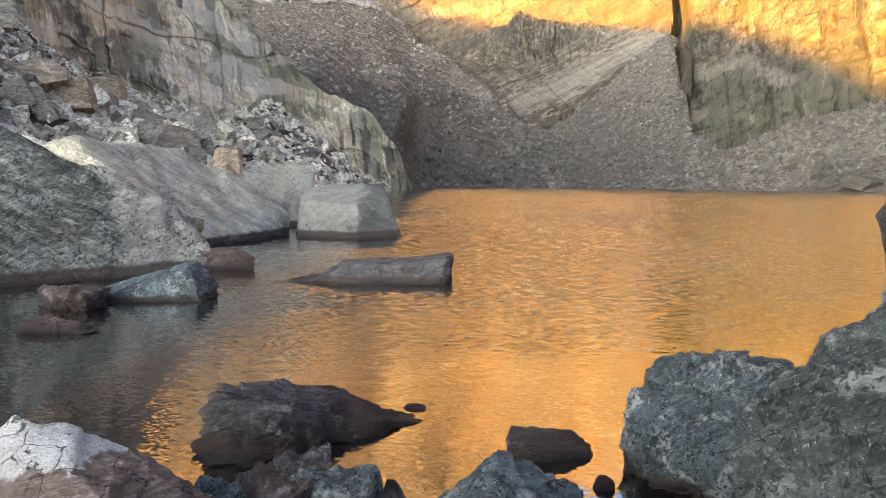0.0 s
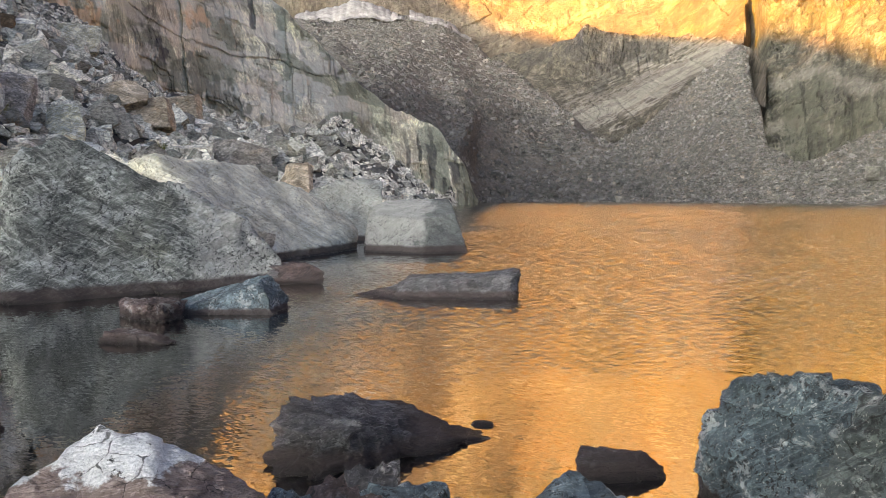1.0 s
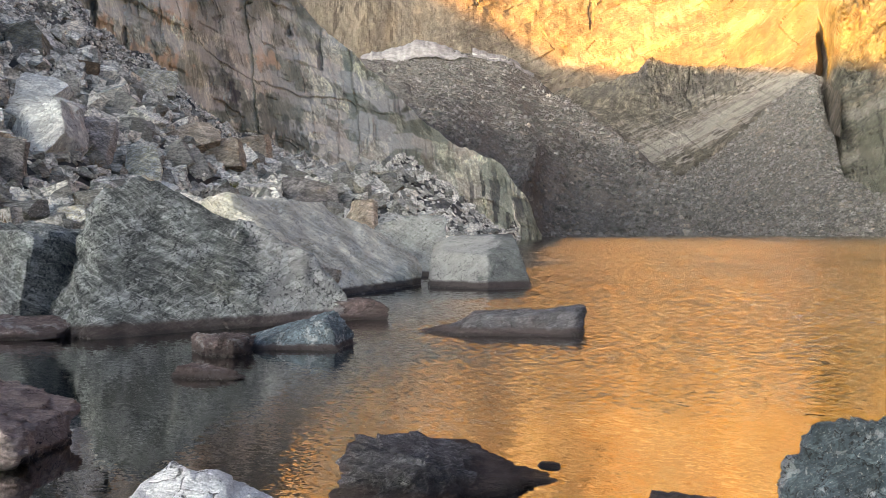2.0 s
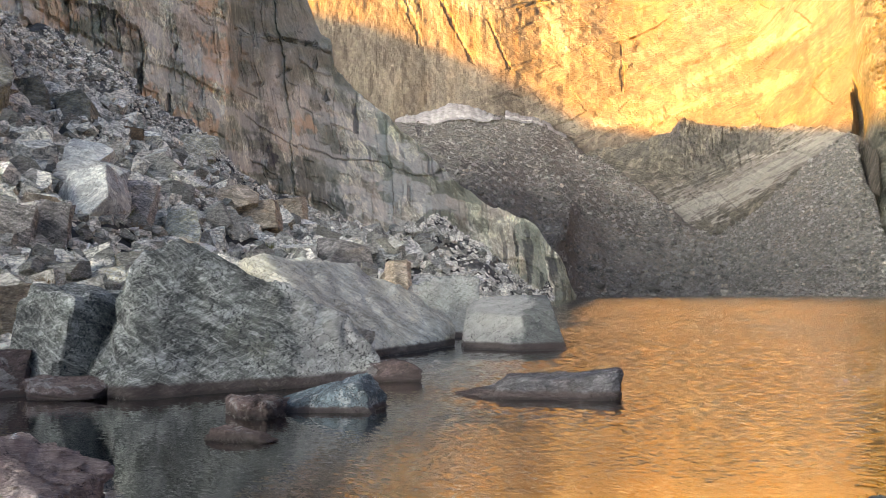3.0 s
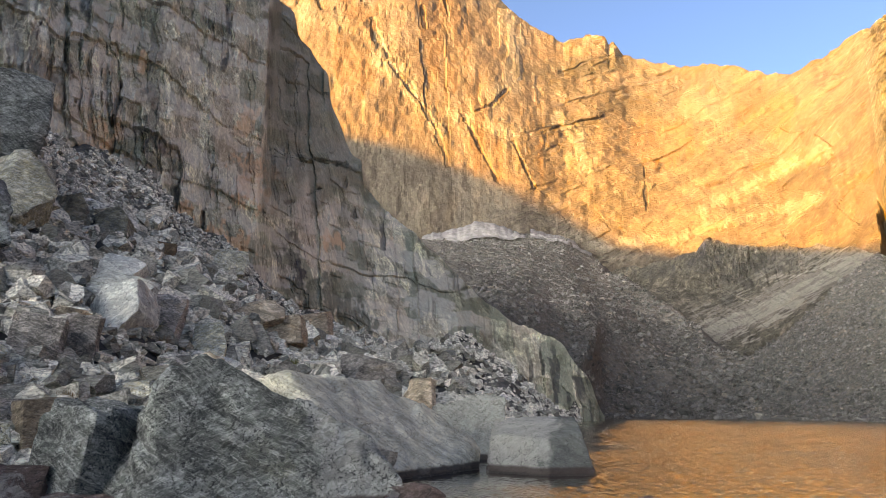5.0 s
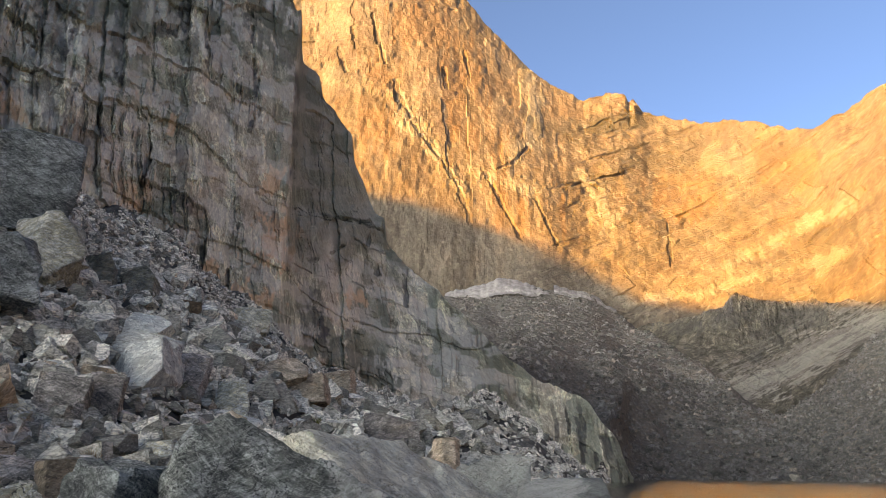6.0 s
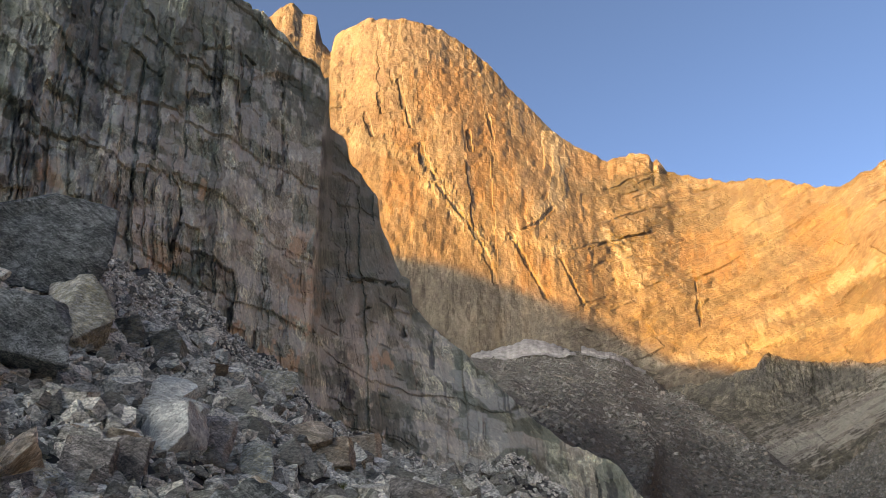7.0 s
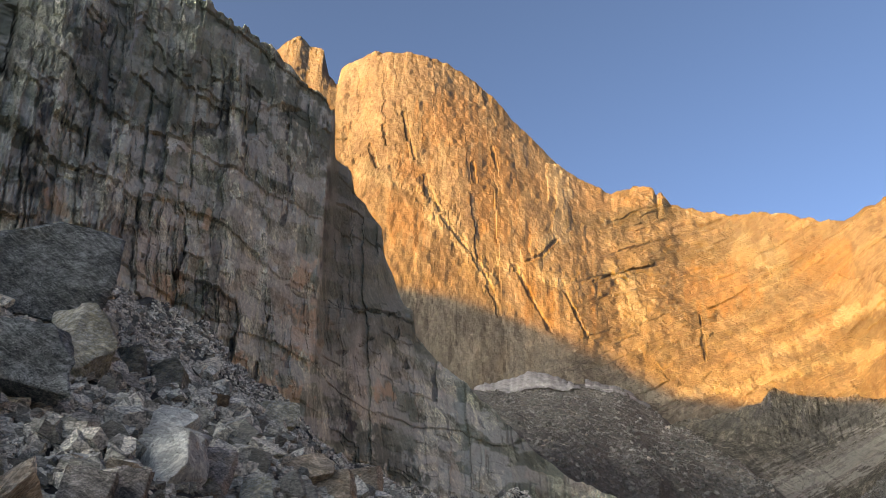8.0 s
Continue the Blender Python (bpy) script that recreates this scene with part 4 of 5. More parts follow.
def face_relief(a, z, r, front):
    u = np.radians(a) * 750
    e = np.degrees(np.arctan2(z - 3, r))
    v = u + 0.05 * z + 2.0 * fbm(u * 0.06, z * 0.04, u * 0, 3, 121)
    h = z - 0.25 * u + 3.0 * fbm(u * 0.05, z * 0.06, u * 0, 3, 122)
    big = fbm(u * 0.006, z * 0.003, u * 0, 3, 151) * 14
    # the steep wall under the summit: upright corners and flakes
    wall = 2.6 * bricks(v, h, 40, 240, 131) + 1.1 * bricks(v, h, 15, 80, 133) + 0.3 * bricks(v, h, 6, 26, 135) + 0.12 * bricks(v, h, 2.6, 9, 137)
    wall = wall - 0.7 * step(0.8, 0.97, bricks(v, h, 9, 170, 139))
    # the bowl right of it: layered slabs that sweep down to the left
    s, q = 0.8 * u + 0.6 * z, z - 0.55 * u
    s, q = s + 6 * fbm(u * 0.02, z * 0.02, u * 0, 3, 123), q + 6 * fbm(u * 0.02, z * 0.025, u * 0, 3, 124)
    bowl = 4.4 * bricks(q, s, 26, 120, 141) + 2.6 * bricks(q, s, 9, 40, 143) + 1.4 * bricks(q, s, 4, 14, 145) + 4.5 * fbm(u * 0.03, z * 0.03, u * 0, 4, 147)
    t = step(-9, -1, a + 0.3 * (27 - e)) * step(17.5, 16.0, a)
    TONE["face"] = (0.3 * bricks(v, h, 40, 240, 131) + 0.3 * bricks(v, h, 15, 80, 133) + 0.4 * bricks(v, h, 6, 60, 135)) * (1 - t) + (0.3 * bricks(q, s, 26, 120, 141) + 0.3 * bricks(q, s, 9, 40, 143) + 0.4 * bricks(q, s, 4, 14, 145)) * t
    # gullies, ribs and the notch in the wall on the right
    notch = -38 * step(0.55, 0.15, abs(a - 17.0 - 0.03 * (e - 11) + 0.15 * value(e * 1.5, e * 0, e * 0, 91))) * step(7.5, 9.5, e) * step(14.5, 12.5, e)
    ramps = 1.0 * trail(a, e, RIB, 157) - 2.6 * trail(a, e, GASH, 158, True)
    # the smooth apron under the long ramp
    line = np.interp(a, (-27, -20.6, -17.7, -14.4, -9.8, -4), (29.2, 27.9, 24.6, 20.8, 16.9, 13))
    apron = step(0.6, -0.6, e - line) * step(-5, -9, a)
    ramps = ramps + 4.0 * apron
    wall = wall * (1 - 0.75 * apron)
    # the buttress on the right of the notch: broken, rounded blocks
    w, k = u * 0.42, z
    crag = 4.0 * bricks(w + 0.1 * k, k - 0.15 * w, 13, 17, 161) + 2.4 * bricks(w + 0.15 * k, k - 0.2 * w, 5.5, 7, 163) + 1.4 * bricks(w, k, 2.2, 3.2, 165) + 5.0 * fbm(w * 0.05, k * 0.05, u * 0, 4, 167)
    crag = crag - 2.5 * crag_joints(w, k)
    TONE["crag"] = 0.5 * bricks(w + 0.1 * k, k - 0.15 * w, 13, 17, 161) + 0.5 * bricks(w + 0.15 * k, k - 0.2 * w, 5.5, 7, 163)
    right = step(16.9, 17.6, a)
    wall = wall * (1 - right) + crag * 2.0 * right
    near = np.clip(r / 750, 0.4, 1)
    return (big + wall * (1 - t) + bowl * t + 1.2 * fbm(u * 0.15, z * 0.08, u * 0, 4, 171)) * near + ramps + notch


def build_face():
    turns = np.concatenate([np.arange(-60, -36, 0.6), np.arange(-36, 33, 0.115), np.arange(33, 110, 0.7)])
    levels = np.concatenate([np.linspace(0, 1, 300), np.linspace(1.02, 2, 24)])
    tr, tz = crest(FACE_TOP, FACE_TOP_R, turns)
    tz = tz + 2.4 * fbm(turns * 1.6, turns * 0, turns * 0, 4, 14)
    fr, fz = curve(FACE_FOOT, turns), curve(FACE_FOOT_Z, turns)
    bowl = lambda t, a: t + 0.10 * np.sin(np.pi * t) * step(-8, 2, a) * step(14, 10, a)
    verts, faces = rise(fr, fz, tr, tz, turns, levels, face_relief, bowl)
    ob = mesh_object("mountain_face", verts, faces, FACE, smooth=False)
    ob.data.materials.append(CRAG)
    ob.data.polygons.foreach_set("material_index", np.tile((turns[:-1] > 16.9).astype(np.int32), len(levels) - 1))
    ob.data.attributes.new("tone", "FLOAT", "POINT").data.foreach_set("value", (TONE["face"] + (TONE["crag"] - 0.25 - TONE["face"]) * step(16.8, 18.2, turns)).ravel().astype(np.float32))
    x, y, z = np.array(verts).T
    a, e = seen_from_shore(x, y, z)
    stains(ob, "rust", [(-11.4, 21.9, 0.7, 4.2), (-14.2, 28, 2.0, 4.0), (-21.4, 27, 1.6, 4.0), (-18, 33, 3.0, 2.0), (3, 19.5, 3.0, 2.0), (10, 20.5, 2.0, 1.6), (-9.8, 18.5, 0.3, 1.6), (-6.5, 18.2, 0.25, 2.0)], 313)
    stains(ob, "weathered", [(-2.0, 25.2, 3.4, 0.7), (20.6, 5.0, 1.6, 3.0), (27.2, 6.0, 2.4, 3.0), (23.5, 4.0, 1.6, 2.0)], 315)
    mark(ob, "pale", np.maximum(trail(a, e, RIB, 157), 0.8 * trail(a, e, ((0.35, ((18.5, 7.4), (21.0, 8.2), (24.5, 6.6))), (0.3, ((18.0, 4.4), (20.5, 5.2), (22.5, 4.0))), (0.9, ((5.4, 21.6), (7.4, 21.4))), (0.5, ((6.5, 21.4), (6.4, 19.4))), (0.2, ((-18.6, 31), (-18.5, 28))), (0.2, ((-27.9, 34), (-27.6, 32)))), 311)))
    # darker beds sweep down through the bowl
    u = np.radians(a) * 750
    off, along = z - 0.55 * u + 10 * fbm(u * 0.012, z * 0.012, u * 0, 3, 321), 0.8 * u + 0.6 * z
    sweep = 0.55 * step(0.1, 0.5, fbm(off * 0.035, along * 0.008, u * 0, 5, 322, 0.65)) * step(-8, 0, a) * step(17, 15, a)
    dull = np.empty(len(a), np.float32)
    ob.data.attributes["weathered"].data.foreach_get("value", dull)
    ob.data.attributes["weathered"].data.foreach_set("value", np.maximum(np.maximum(dull, 0.6 * trail(a, e, DULL, 319)), sweep).astype(np.float32))
    w = np.radians(a) * 315
    joints = crag_joints(w, z) * step(17.0, 17.6, a)
    u = np.radians(a) * 750
    lines = step(0.86, 0.94, bricks(u + 0.05 * z + 2.0 * fbm(u * 0.06, z * 0.04, u * 0, 3, 121), z - 0.25 * u, 4.0, 70, 139)) * step(17, 16, a) * 0.28
    # the gullies' side shade goes into the colour here, with joints and fine lines
    mark(ob, "wet_and_dark", np.maximum(np.maximum(0.4 * trail(a, e, GASH, 158, True), 0.85 * joints), lines))
    return tagged(ob, "golden sunlit granite mountain wall with a rounded summit and jagged ridge", "mountain", kind="structure")


build_face()

# pale slabs and a dark broken band between the rubble and the great wall
SLAB_TOP = [(-3, 9.6), (-1, 10.2), (1.5, 10.6), (3.6, 11.0), (5.7, 11.9), (8, 11.6), (11.4, 10.9), (14, 11.0), (16.8, 10.2), (18, 9.0)]
SLAB_FOOT_Z = [(-3, 122), (-1, 100), (1.2, 80), (3.2, 57), (5.2, 38), (7.4, 28), (10, 42), (14.6, 74), (16.6, 66), (18, 50)]


def slab_relief(a, z, r, front):
    u = np.radians(a) * 480
    lay, edge = blocks((u * 0.8 - z * 0.9) / 26.0, (z * 0.8 + u * 0.75) / 9.0, 231)
    fine, edge2 = blocks((u * 0.8 - z * 0.9) / 8.0, (z * 0.8 + u * 0.75) / 3.0, 233)
    broken = step(0.55, 0.75, front) * step(4, 6, a) * step(13, 11, a)
    col, edge3 = blocks(u / 7.0, z / 30.0, 235)
    return (9 * fbm(u * 0.012, z * 0.012, u * 0, 3, 241) + (2.6 * lay + 1.0 * fine) * (1 - broken) + broken * (3.5 * col - 1.2 * step(0.2, 0, edge3) + 3 * fbm(u * 0.2, z * 0.1, u * 0, 4, 245))
            + 0.8 * fbm(u * 0.15, z * 0.15, u * 0, 3, 243))


def build_slabs():
    turns, levels = np.arange(-3, 18, 0.07), np.concatenate([np.linspace(0, 1, 170), np.linspace(1.02, 2, 8)])
    tr = curve([(-3, 640), (3, 590), (8, 570), (14, 520), (16.6, 470), (18, 400)], turns)
    tz = EYE.z + tr * np.tan(np.radians(curve(SLAB_TOP, turns))) + 2.5 * fbm(turns * 1.1, turns * 0, turns * 0, 4, 24)
    fr, fz = curve(SCREE_TOP, turns) - 6, curve(SLAB_FOOT_Z, turns)
    shape = lambda t, a: np.where(t < 0.62, t * 1.25, 0.775 + (t - 0.62) * 0.592)
    verts, faces = rise(fr, fz, tr, tz, turns, levels, slab_relief, shape)
    ob = mesh_object("slab_outcrop", verts, faces, SLAB, smooth=False)
    co = np.array(verts)
    a, e = np.degrees(np.arctan2(co[:, 0], co[:, 1])), np.degrees(np.arctan2(co[:, 2] - 3, np.hypot(co[:, 0], co[:, 1])))
    along, off = a + 0.5 * e, e - (4.3 + 0.47 * (a - 3))
    rag = fbm(along * 0.5, off * 4.0, a * 0, 4, 321) + 0.5 * fbm(along * 2.0, off * 14.0, a * 0, 3, 325)
    pale = np.maximum(step(1.0, 0.55, abs(off + 0.1) / 0.85 + 1.4 * rag) * step(2.0, 4.0, a), 0.55 * step(0.15, 0.35, rag) * step(2.6, 1.2, abs(off - 1.0)))
    ob.data.attributes.new("pale", "FLOAT", "POINT").data.foreach_set("value", pale.astype(np.float32))
    stains(ob, "wet_and_dark", [(7.4, 9.4, 1.4, 1.3), (9.6, 10.2, 1.6, 0.7), (5.0, 10.4, 1.6, 0.6), (2.4, 10.0, 1.6, 0.5), (6.4, 8.0, 0.5, 0.8)], 323)
    return tagged(ob, "pale ice-worn rock slabs under a dark broken rock band", "rock outcrop", kind="structure")


build_slabs()


def snow_patch(turns, low, high, label):
    """A bank of old snow lying against the foot of the wall; low and high: its edges as heights in degrees."""
    a = np.linspace(turns[0], turns[-1], 90)
    lo, hi = np.interp(a, turns, low), np.interp(a, turns, high)
    wob = fbm(a * 1.7, a * 0, a * 0, 4, 77)
    lo, hi = lo + 0.12 * wob, hi + 0.1 * np.roll(wob, 9)
    x, y = polar(a, 634 + 0 * a)
    sunk = np.minimum(0, np.degrees(np.arctan2(ground_height(x, y) - EYE.z, 634)) + 0.12 - lo)
    lo, hi = lo + sunk, hi + sunk
    x, y = polar(a, 627 + 0 * a)
    rows = [np.stack([x, y, np.maximum(ground_height(x, y) - 0.6, EYE.z + 627 * np.tan(np.radians(lo - 0.16)))], -1)]
    for k in np.linspace(0, 1, 14):
        r = 633 + 22 * k - 5 * np.sin(np.pi * k) + 1.5 * fbm(a * 2, a * 0 + k * 4, a * 0, 3, 79)
        e = np.minimum(lo + (hi - lo) * k, np.maximum(lo, hi))
        x, y = polar(a, r)
        rows.append(np.stack([x, y, EYE.z + r * np.tan(np.radians(e))], -1))
    for k in (1, 0):
        x, y = polar(a, 672 + 0 * a)
        rows.append(np.stack([x, y, rows[0 if not k else 14][:, 2]], -1))
    v = np.concatenate(rows)
    return tagged(mesh_object("snow_patch", v, grid_faces(len(rows), len(a)), SNOW), label, "snow patch", "old snow under the wall")


snow_patch((-15.8, -13.2, -11.5, -9.5, -7.8), (12.5, 13.1, 13.2, 12.9, 13.0), (12.9, 14.0, 14.3, 13.7, 13.1), "dirty old snow patch under the mountain wall")
snow_patch((-7.4, -6, -4.5, -2.8), (13.6, 12.9, 12.3, 11.7), (14.0, 13.3, 12.6, 11.75), "narrow tongue of old snow under the mountain wall")

# the ridge behind the camera and to its left, whose shadow lies over lake and valley
SHADE_CREST = [(-2600, 560), (-1900, 470), (-1351, 397), (-1307, 389), (-1258, 367), (-1211, 345), (-1156, 312), (-1087, 274), (-1013, 252), (-990, 259), (-900, 235), (-806, 209), (-772, 196), (-727, 173), (-693, 153), (-662, 134), (-582, 99), (0, 70), (1200, 80)]


def build_ridge():
    xs, vs = np.linspace(-2600, 1200, 300), np.linspace(-1, 1, 31)
    x, v = np.meshgrid(xs, vs)
    h = curve(SHADE_CREST, x) + 60
    y = -900 + v * (h * 0.9 + 60) + 8 * fbm(x * 0.02, v * 3, x * 0, 3, 201)
    z = -60 + h * (1 - abs(v) ** 1.2) + (3 * fbm(x * 0.03, v * 4, x * 0, 4, 203)) * (abs(v) > 0.02)
    return tagged(mesh_object("ridge_behind", np.stack([x, y, z], -1).reshape(-1, 3), grid_faces(len(vs), len(xs)), CLIFF, False),
                  "bare rocky ridge shading the lake basin in early morning", "ridge", kind="structure")


build_ridge()


# ---- rocks ----
def ball(level):
    bm = bmesh.new()
    bmesh.ops.create_icosphere(bm, subdivisions=level, radius=1.0)
    v = np.array([tuple(p.co) for p in bm.verts])
    f = np.array([[q.index for q in p.verts] for p in bm.faces])
    bm.free()
    return v, f


BALLS = {k: ball(k) for k in (1, 2, 3, 4, 5, 6, 7)}


def cut_at(size, normal, point):
    """A plane in metres, by its normal and a point on it, as rock_shape takes it."""
    k = np.array(normal, float) * np.array(size) / 2
    far = np.dot(normal, point) / np.linalg.norm(k)
    return (*(k / np.linalg.norm(k)), far)


def rock_shape(size, seed, level=4, cuts=14, sharp=22.0, rough=0.05, planes=(), grain=2.2):
    """A broken boulder: the room inside a set of planes, edges worn, faces rough. planes: (nx, ny, nz, distance) in half sizes."""
    rng = np.random.RandomState(seed)
    v, f = BALLS[level]
    n = rng.normal(size=(cuts, 3))
    n /= np.linalg.norm(n, axis=1)[:, None]
    d = rng.uniform(0.62, 1.0, cuts)
    if len(planes):
        p = np.array(planes, float)
        k = np.linalg.norm(p[:, :3], axis=1)
        n, d = np.vstack([n, p[:, :3] / k[:, None]]), np.concatenate([d * 1.12, p[:, 3]])
    box = np.array([(1, 0, 0), (-1, 0, 0), (0, 1, 0), (0, -1, 0), (0, 0, 1), (0, 0, -1)], float)
    n, d = np.vstack([n, box]), np.concatenate([d, np.ones(6)])
    dots = np.clip(v @ n.T, 0, None) / d
    r = (dots ** sharp).sum(1) ** (-1 / sharp)
    s = v * r[:, None]
    o = rng.uniform(-50, 50, 3)
    k = np.array(size) / max(size)
    w = s * k
    lump = fbm(w[:, 0] * grain + o[0], w[:, 1] * grain + o[1], w[:, 2] * grain + o[2], 6 if level > 4 else 4, seed % 97, 0.55)
    ridge = 0.5 - abs(fbm(w[:, 0] * grain * 1.9 + o[1], w[:, 1] * grain * 1.9 + o[2], w[:, 2] * grain * 1.9 + o[0], 4, seed % 83, 0.5))
    broken = facets(w + o, 2.6, seed % 89) if level > 2 else 0
    broken = broken + (0.45 * facets(w + o, 6.5, seed % 79) if level > 4 else 0)
    s = s * (1 + rough * (0.9 * lump + 0.9 * ridge + 0.9 * broken))[:, None]
    return s * (np.array(size) / 2), f


def block_shape(size, seed, cuts=6, cells=2, rough=0.02):
    """A freshly broken angular block: a box split off by planes, its edges chipped."""
    rng = np.random.RandomState(seed)
    bm = bmesh.new()
    bmesh.ops.create_cube(bm, size=2.0)
    for k in range(cuts):
        no = Vector(rng.normal(size=3)).normalized()
        reach = abs(no.x) + abs(no.y) + abs(no.z)
        geom = bm.verts[:] + bm.edges[:] + bm.faces[:]
        got = bmesh.ops.bisect_plane(bm, geom=geom, plane_co=no * reach * rng.uniform(0.45, 0.8), plane_no=no, clear_outer=True)
        bmesh.ops.edgenet_fill(bm, edges=[e for e in got["geom_cut"] if isinstance(e, bmesh.types.BMEdge)])
    bmesh.ops.remove_doubles(bm, verts=bm.verts[:], dist=0.03)
    if cells:
        bmesh.ops.bevel(bm, geom=bm.edges[:], offset=0.05, segments=1, affect="EDGES", clamp_overlap=True)
    bmesh.ops.triangulate(bm, faces=bm.faces[:])
    if cells:
        long = [e for e in bm.edges if e.calc_length() > 0.25]
        bmesh.ops.subdivide_edges(bm, edges=long, cuts=cells, use_grid_fill=True)
        bmesh.ops.triangulate(bm, faces=bm.faces[:])
    bmesh.ops.recalc_face_normals(bm, faces=bm.faces[:])
    bm.verts.index_update()
    v = np.array([tuple(p.co) for p in bm.verts])
    f = np.array([[q.index for q in p.verts] for p in bm.faces])
    bm.free()
    if rough:
        w = v * 2.3 + rng.uniform(-40, 40, 3)
        v = v * (1 + rough * 2 * fbm(w[:, 0], w[:, 1], w[:, 2], 3, seed % 71) + rough * 1.2 * facets(w, 1.3, seed % 67))[:, None]
    return v * (np.array(size) / 2), f


def rock(name, at, size, seed, material, label, turn=0.0, lean=(0, 0), category="rock", group="", **more):
    """A rock of that size with its middle at a place, turned, leaning."""
    v, f = block_shape(size, seed, **more) if "cells" in more else rock_shape(size, seed, **more)
    ob = mesh_object(name, v, f, material, smooth=True, sharp=20 if "cells" in more else 30)
    ob.matrix_basis = pose(*at, lean[0], lean[1], turn)
    return tagged(ob, label, category, group)


def at_turn(turn, r, z):
    x, y = polar(turn, r)
    return float(x), float(y), z


# rocks at the near shore
LAKE = (3.4, 3.0, 2.0)
rock("lake_rock", (-1.6, 8.7, 0.0), LAKE, 11, R_DARK, "dark cracked gneiss rock tapering into the shallows", 0, level=7, cuts=0, sharp=55, rough=0.17, grain=3.4,
     planes=[cut_at(LAKE, *q) for q in (((0, -1, 0.4), (-0.5, -0.85, 0)), ((0.71, -0.7, 0.3), (-0.1, -0.82, 0)), ((-0.6, -0.8, 0.2), (-1.15, -0.6, 0)), ((-1, 0.1, 0.25), (-1.15, -0.6, 0)),
                                        ((-0.6, 0.8, 0.7), (-0.3, 1.0, 0)), ((0.5, 0.8, 0.6), (1.2, 0.7, 0)), ((0.25, 0.12, 1), (-0.9, -0.45, 0.64)), ((-0.6, -0.1, 1), (-0.9, -0.45, 0.64)), ((0.1, -0.7, 1), (-0.6, -0.6, 0.5)))])
rock("lake_rock", at_turn(8.3, 8.2, -0.06), (0.9, 0.55, 0.56), 12, R_DARK, "small dark flat-topped rock in the water", -8, level=6, sharp=60, rough=0.06, cuts=1, planes=((0.05, 0, 1, 0.92), (1, 0, 0.9, 0.95)))
rock("lake_rock", at_turn(-2.2, 9.8, 0.0), (0.34, 0.2, 0.12), 17, R_DARK, "tiny dark rock just breaking the surface", 0, level=4)
rock("lake_rock", at_turn(-10.2, 10.7, 0.02), (1.0, 0.4, 0.22), 18, R_RED, "low reddish rock awash beside a larger one", 12, level=4)
rock("lake_rock", at_turn(-27.1, 16.8, 0.02), (1.5, 0.8, 0.42), 19, R_RED, "flat reddish rock in the still bay", 4, level=6, cuts=9, sharp=40, rough=0.12)
rock("lake_rock", at_turn(12.4, 7.35, 0.0), (0.24, 0.2, 0.22), 20, R_DARK, "small dark pointed rock at the shore", 0, level=4)
rock("shore_boulder", (3.05, 7.4, 0.3), (2.25, 2.0, 2.4), 13, R_BLUE, "large rounded blue-grey speckled boulder at the water", 10, level=7, sharp=16, cuts=10, rough=0.085,
     planes=((-1, -0.3, 0.9, 0.72), (-0.8, -0.4, -0.7, 0.75), (0, 0, 1, 0.92)))
rock("shore_boulder", (3.1, 4.0, 1.0), (3.2, 1.4, 3.0), 14, R_SHORE, "huge rough grey boulder with a slanting edge", 0, level=7, sharp=24, cuts=5, rough=0.085,
     planes=((-0.626, 0, 1, 0.82), (-1, -0.4, 0.1, 0.97)))
rock("shore_boulder", at_turn(29.5, 3.6, 1.1), (0.9, 0.8, 1.0), 26, R_BLUE, "pale grey boulder resting against a larger one", 40, level=5)
rock("shore_boulder", (5.50, 7.2, 1.95), (2.5, 2.0, 4.1), 27, R_DARK, "dark leaning boulder with an overhanging nose", 0, level=5,
     planes=((-1, 0, -0.6, 0.5), (-1, 0, 0.8, 1.2)))
rock("shore_boulder", at_turn(-30.2, 6.0, 0.35), (2.7, 2.2, 2.3), 15, R_CAP, "reddish pointed rock with a white crusted top", 0, level=7, sharp=50, cuts=2, rough=0.05,
     planes=((0.645, -0.1, 1, 0.78), (-1.3, 0.1, 1, 0.566), (0.1, -0.86, 1, 0.71), (0.3, 1.6, 1, 0.52), (-0.3, 1.6, 1, 0.52)))
rock("shore_boulder", at_turn(-42.2, 12.6, 0.25), (2.2, 1.9, 1.5), 28, R_CAP, "reddish boulder with pale lichen at the bay", 10, level=6, cuts=5, sharp=40, rough=0.07, planes=((0.5, 0, 1, 0.7), (0, -0.6, 1, 0.8)))
rock("shore_boulder", at_turn(4.2, 6.1, 0.05), (1.5, 1.0, 1.35), 16, R_BLUE, "grey rock with a jagged back at the shore", 0, level=6, cuts=8, sharp=40, rough=0.08, planes=((0.5, -0.2, 1, 0.6), (-0.8, 0, 1, 0.6)))
SHORE_STONES = [(-21.2, 5.9, 0.6, 0.8), (-16.6, 6.0, 0.52, 1.2), (-13.2, 6.1, 0.66, 1.15), (-10.6, 6.3, 0.46, 1.3), (-8.2, 6.1, 0.52, 1.15), (-6.2, 6.0, 0.34, 1.0), (-4.4, 6.1, 0.36, 0.85), (-18.6, 5.6, 0.4, 0.8)]
for k, (turn, r, wide, tall) in enumerate(SHORE_STONES):
    rock("shore_stone", at_turn(turn, r, 0.06), (wide * 1.15, wide, tall * 0.9), 60 + k, (R_DARK, R_BLUE, R_RED)[k % 3], ("dark", "blue-grey", "reddish")[k % 3] + " angular stone lying at the water's edge",
         37 * k, category="stone", group="stones of the near shore", cuts=6, cells=6, rough=0.05)
rock("sunken_slab", at_turn(-36.5, 11.2, -0.35), (2.6, 1.6, 0.5), 36, R_RED, "flat reddish slab lying under the clear water", 20, (4, 6), level=5)
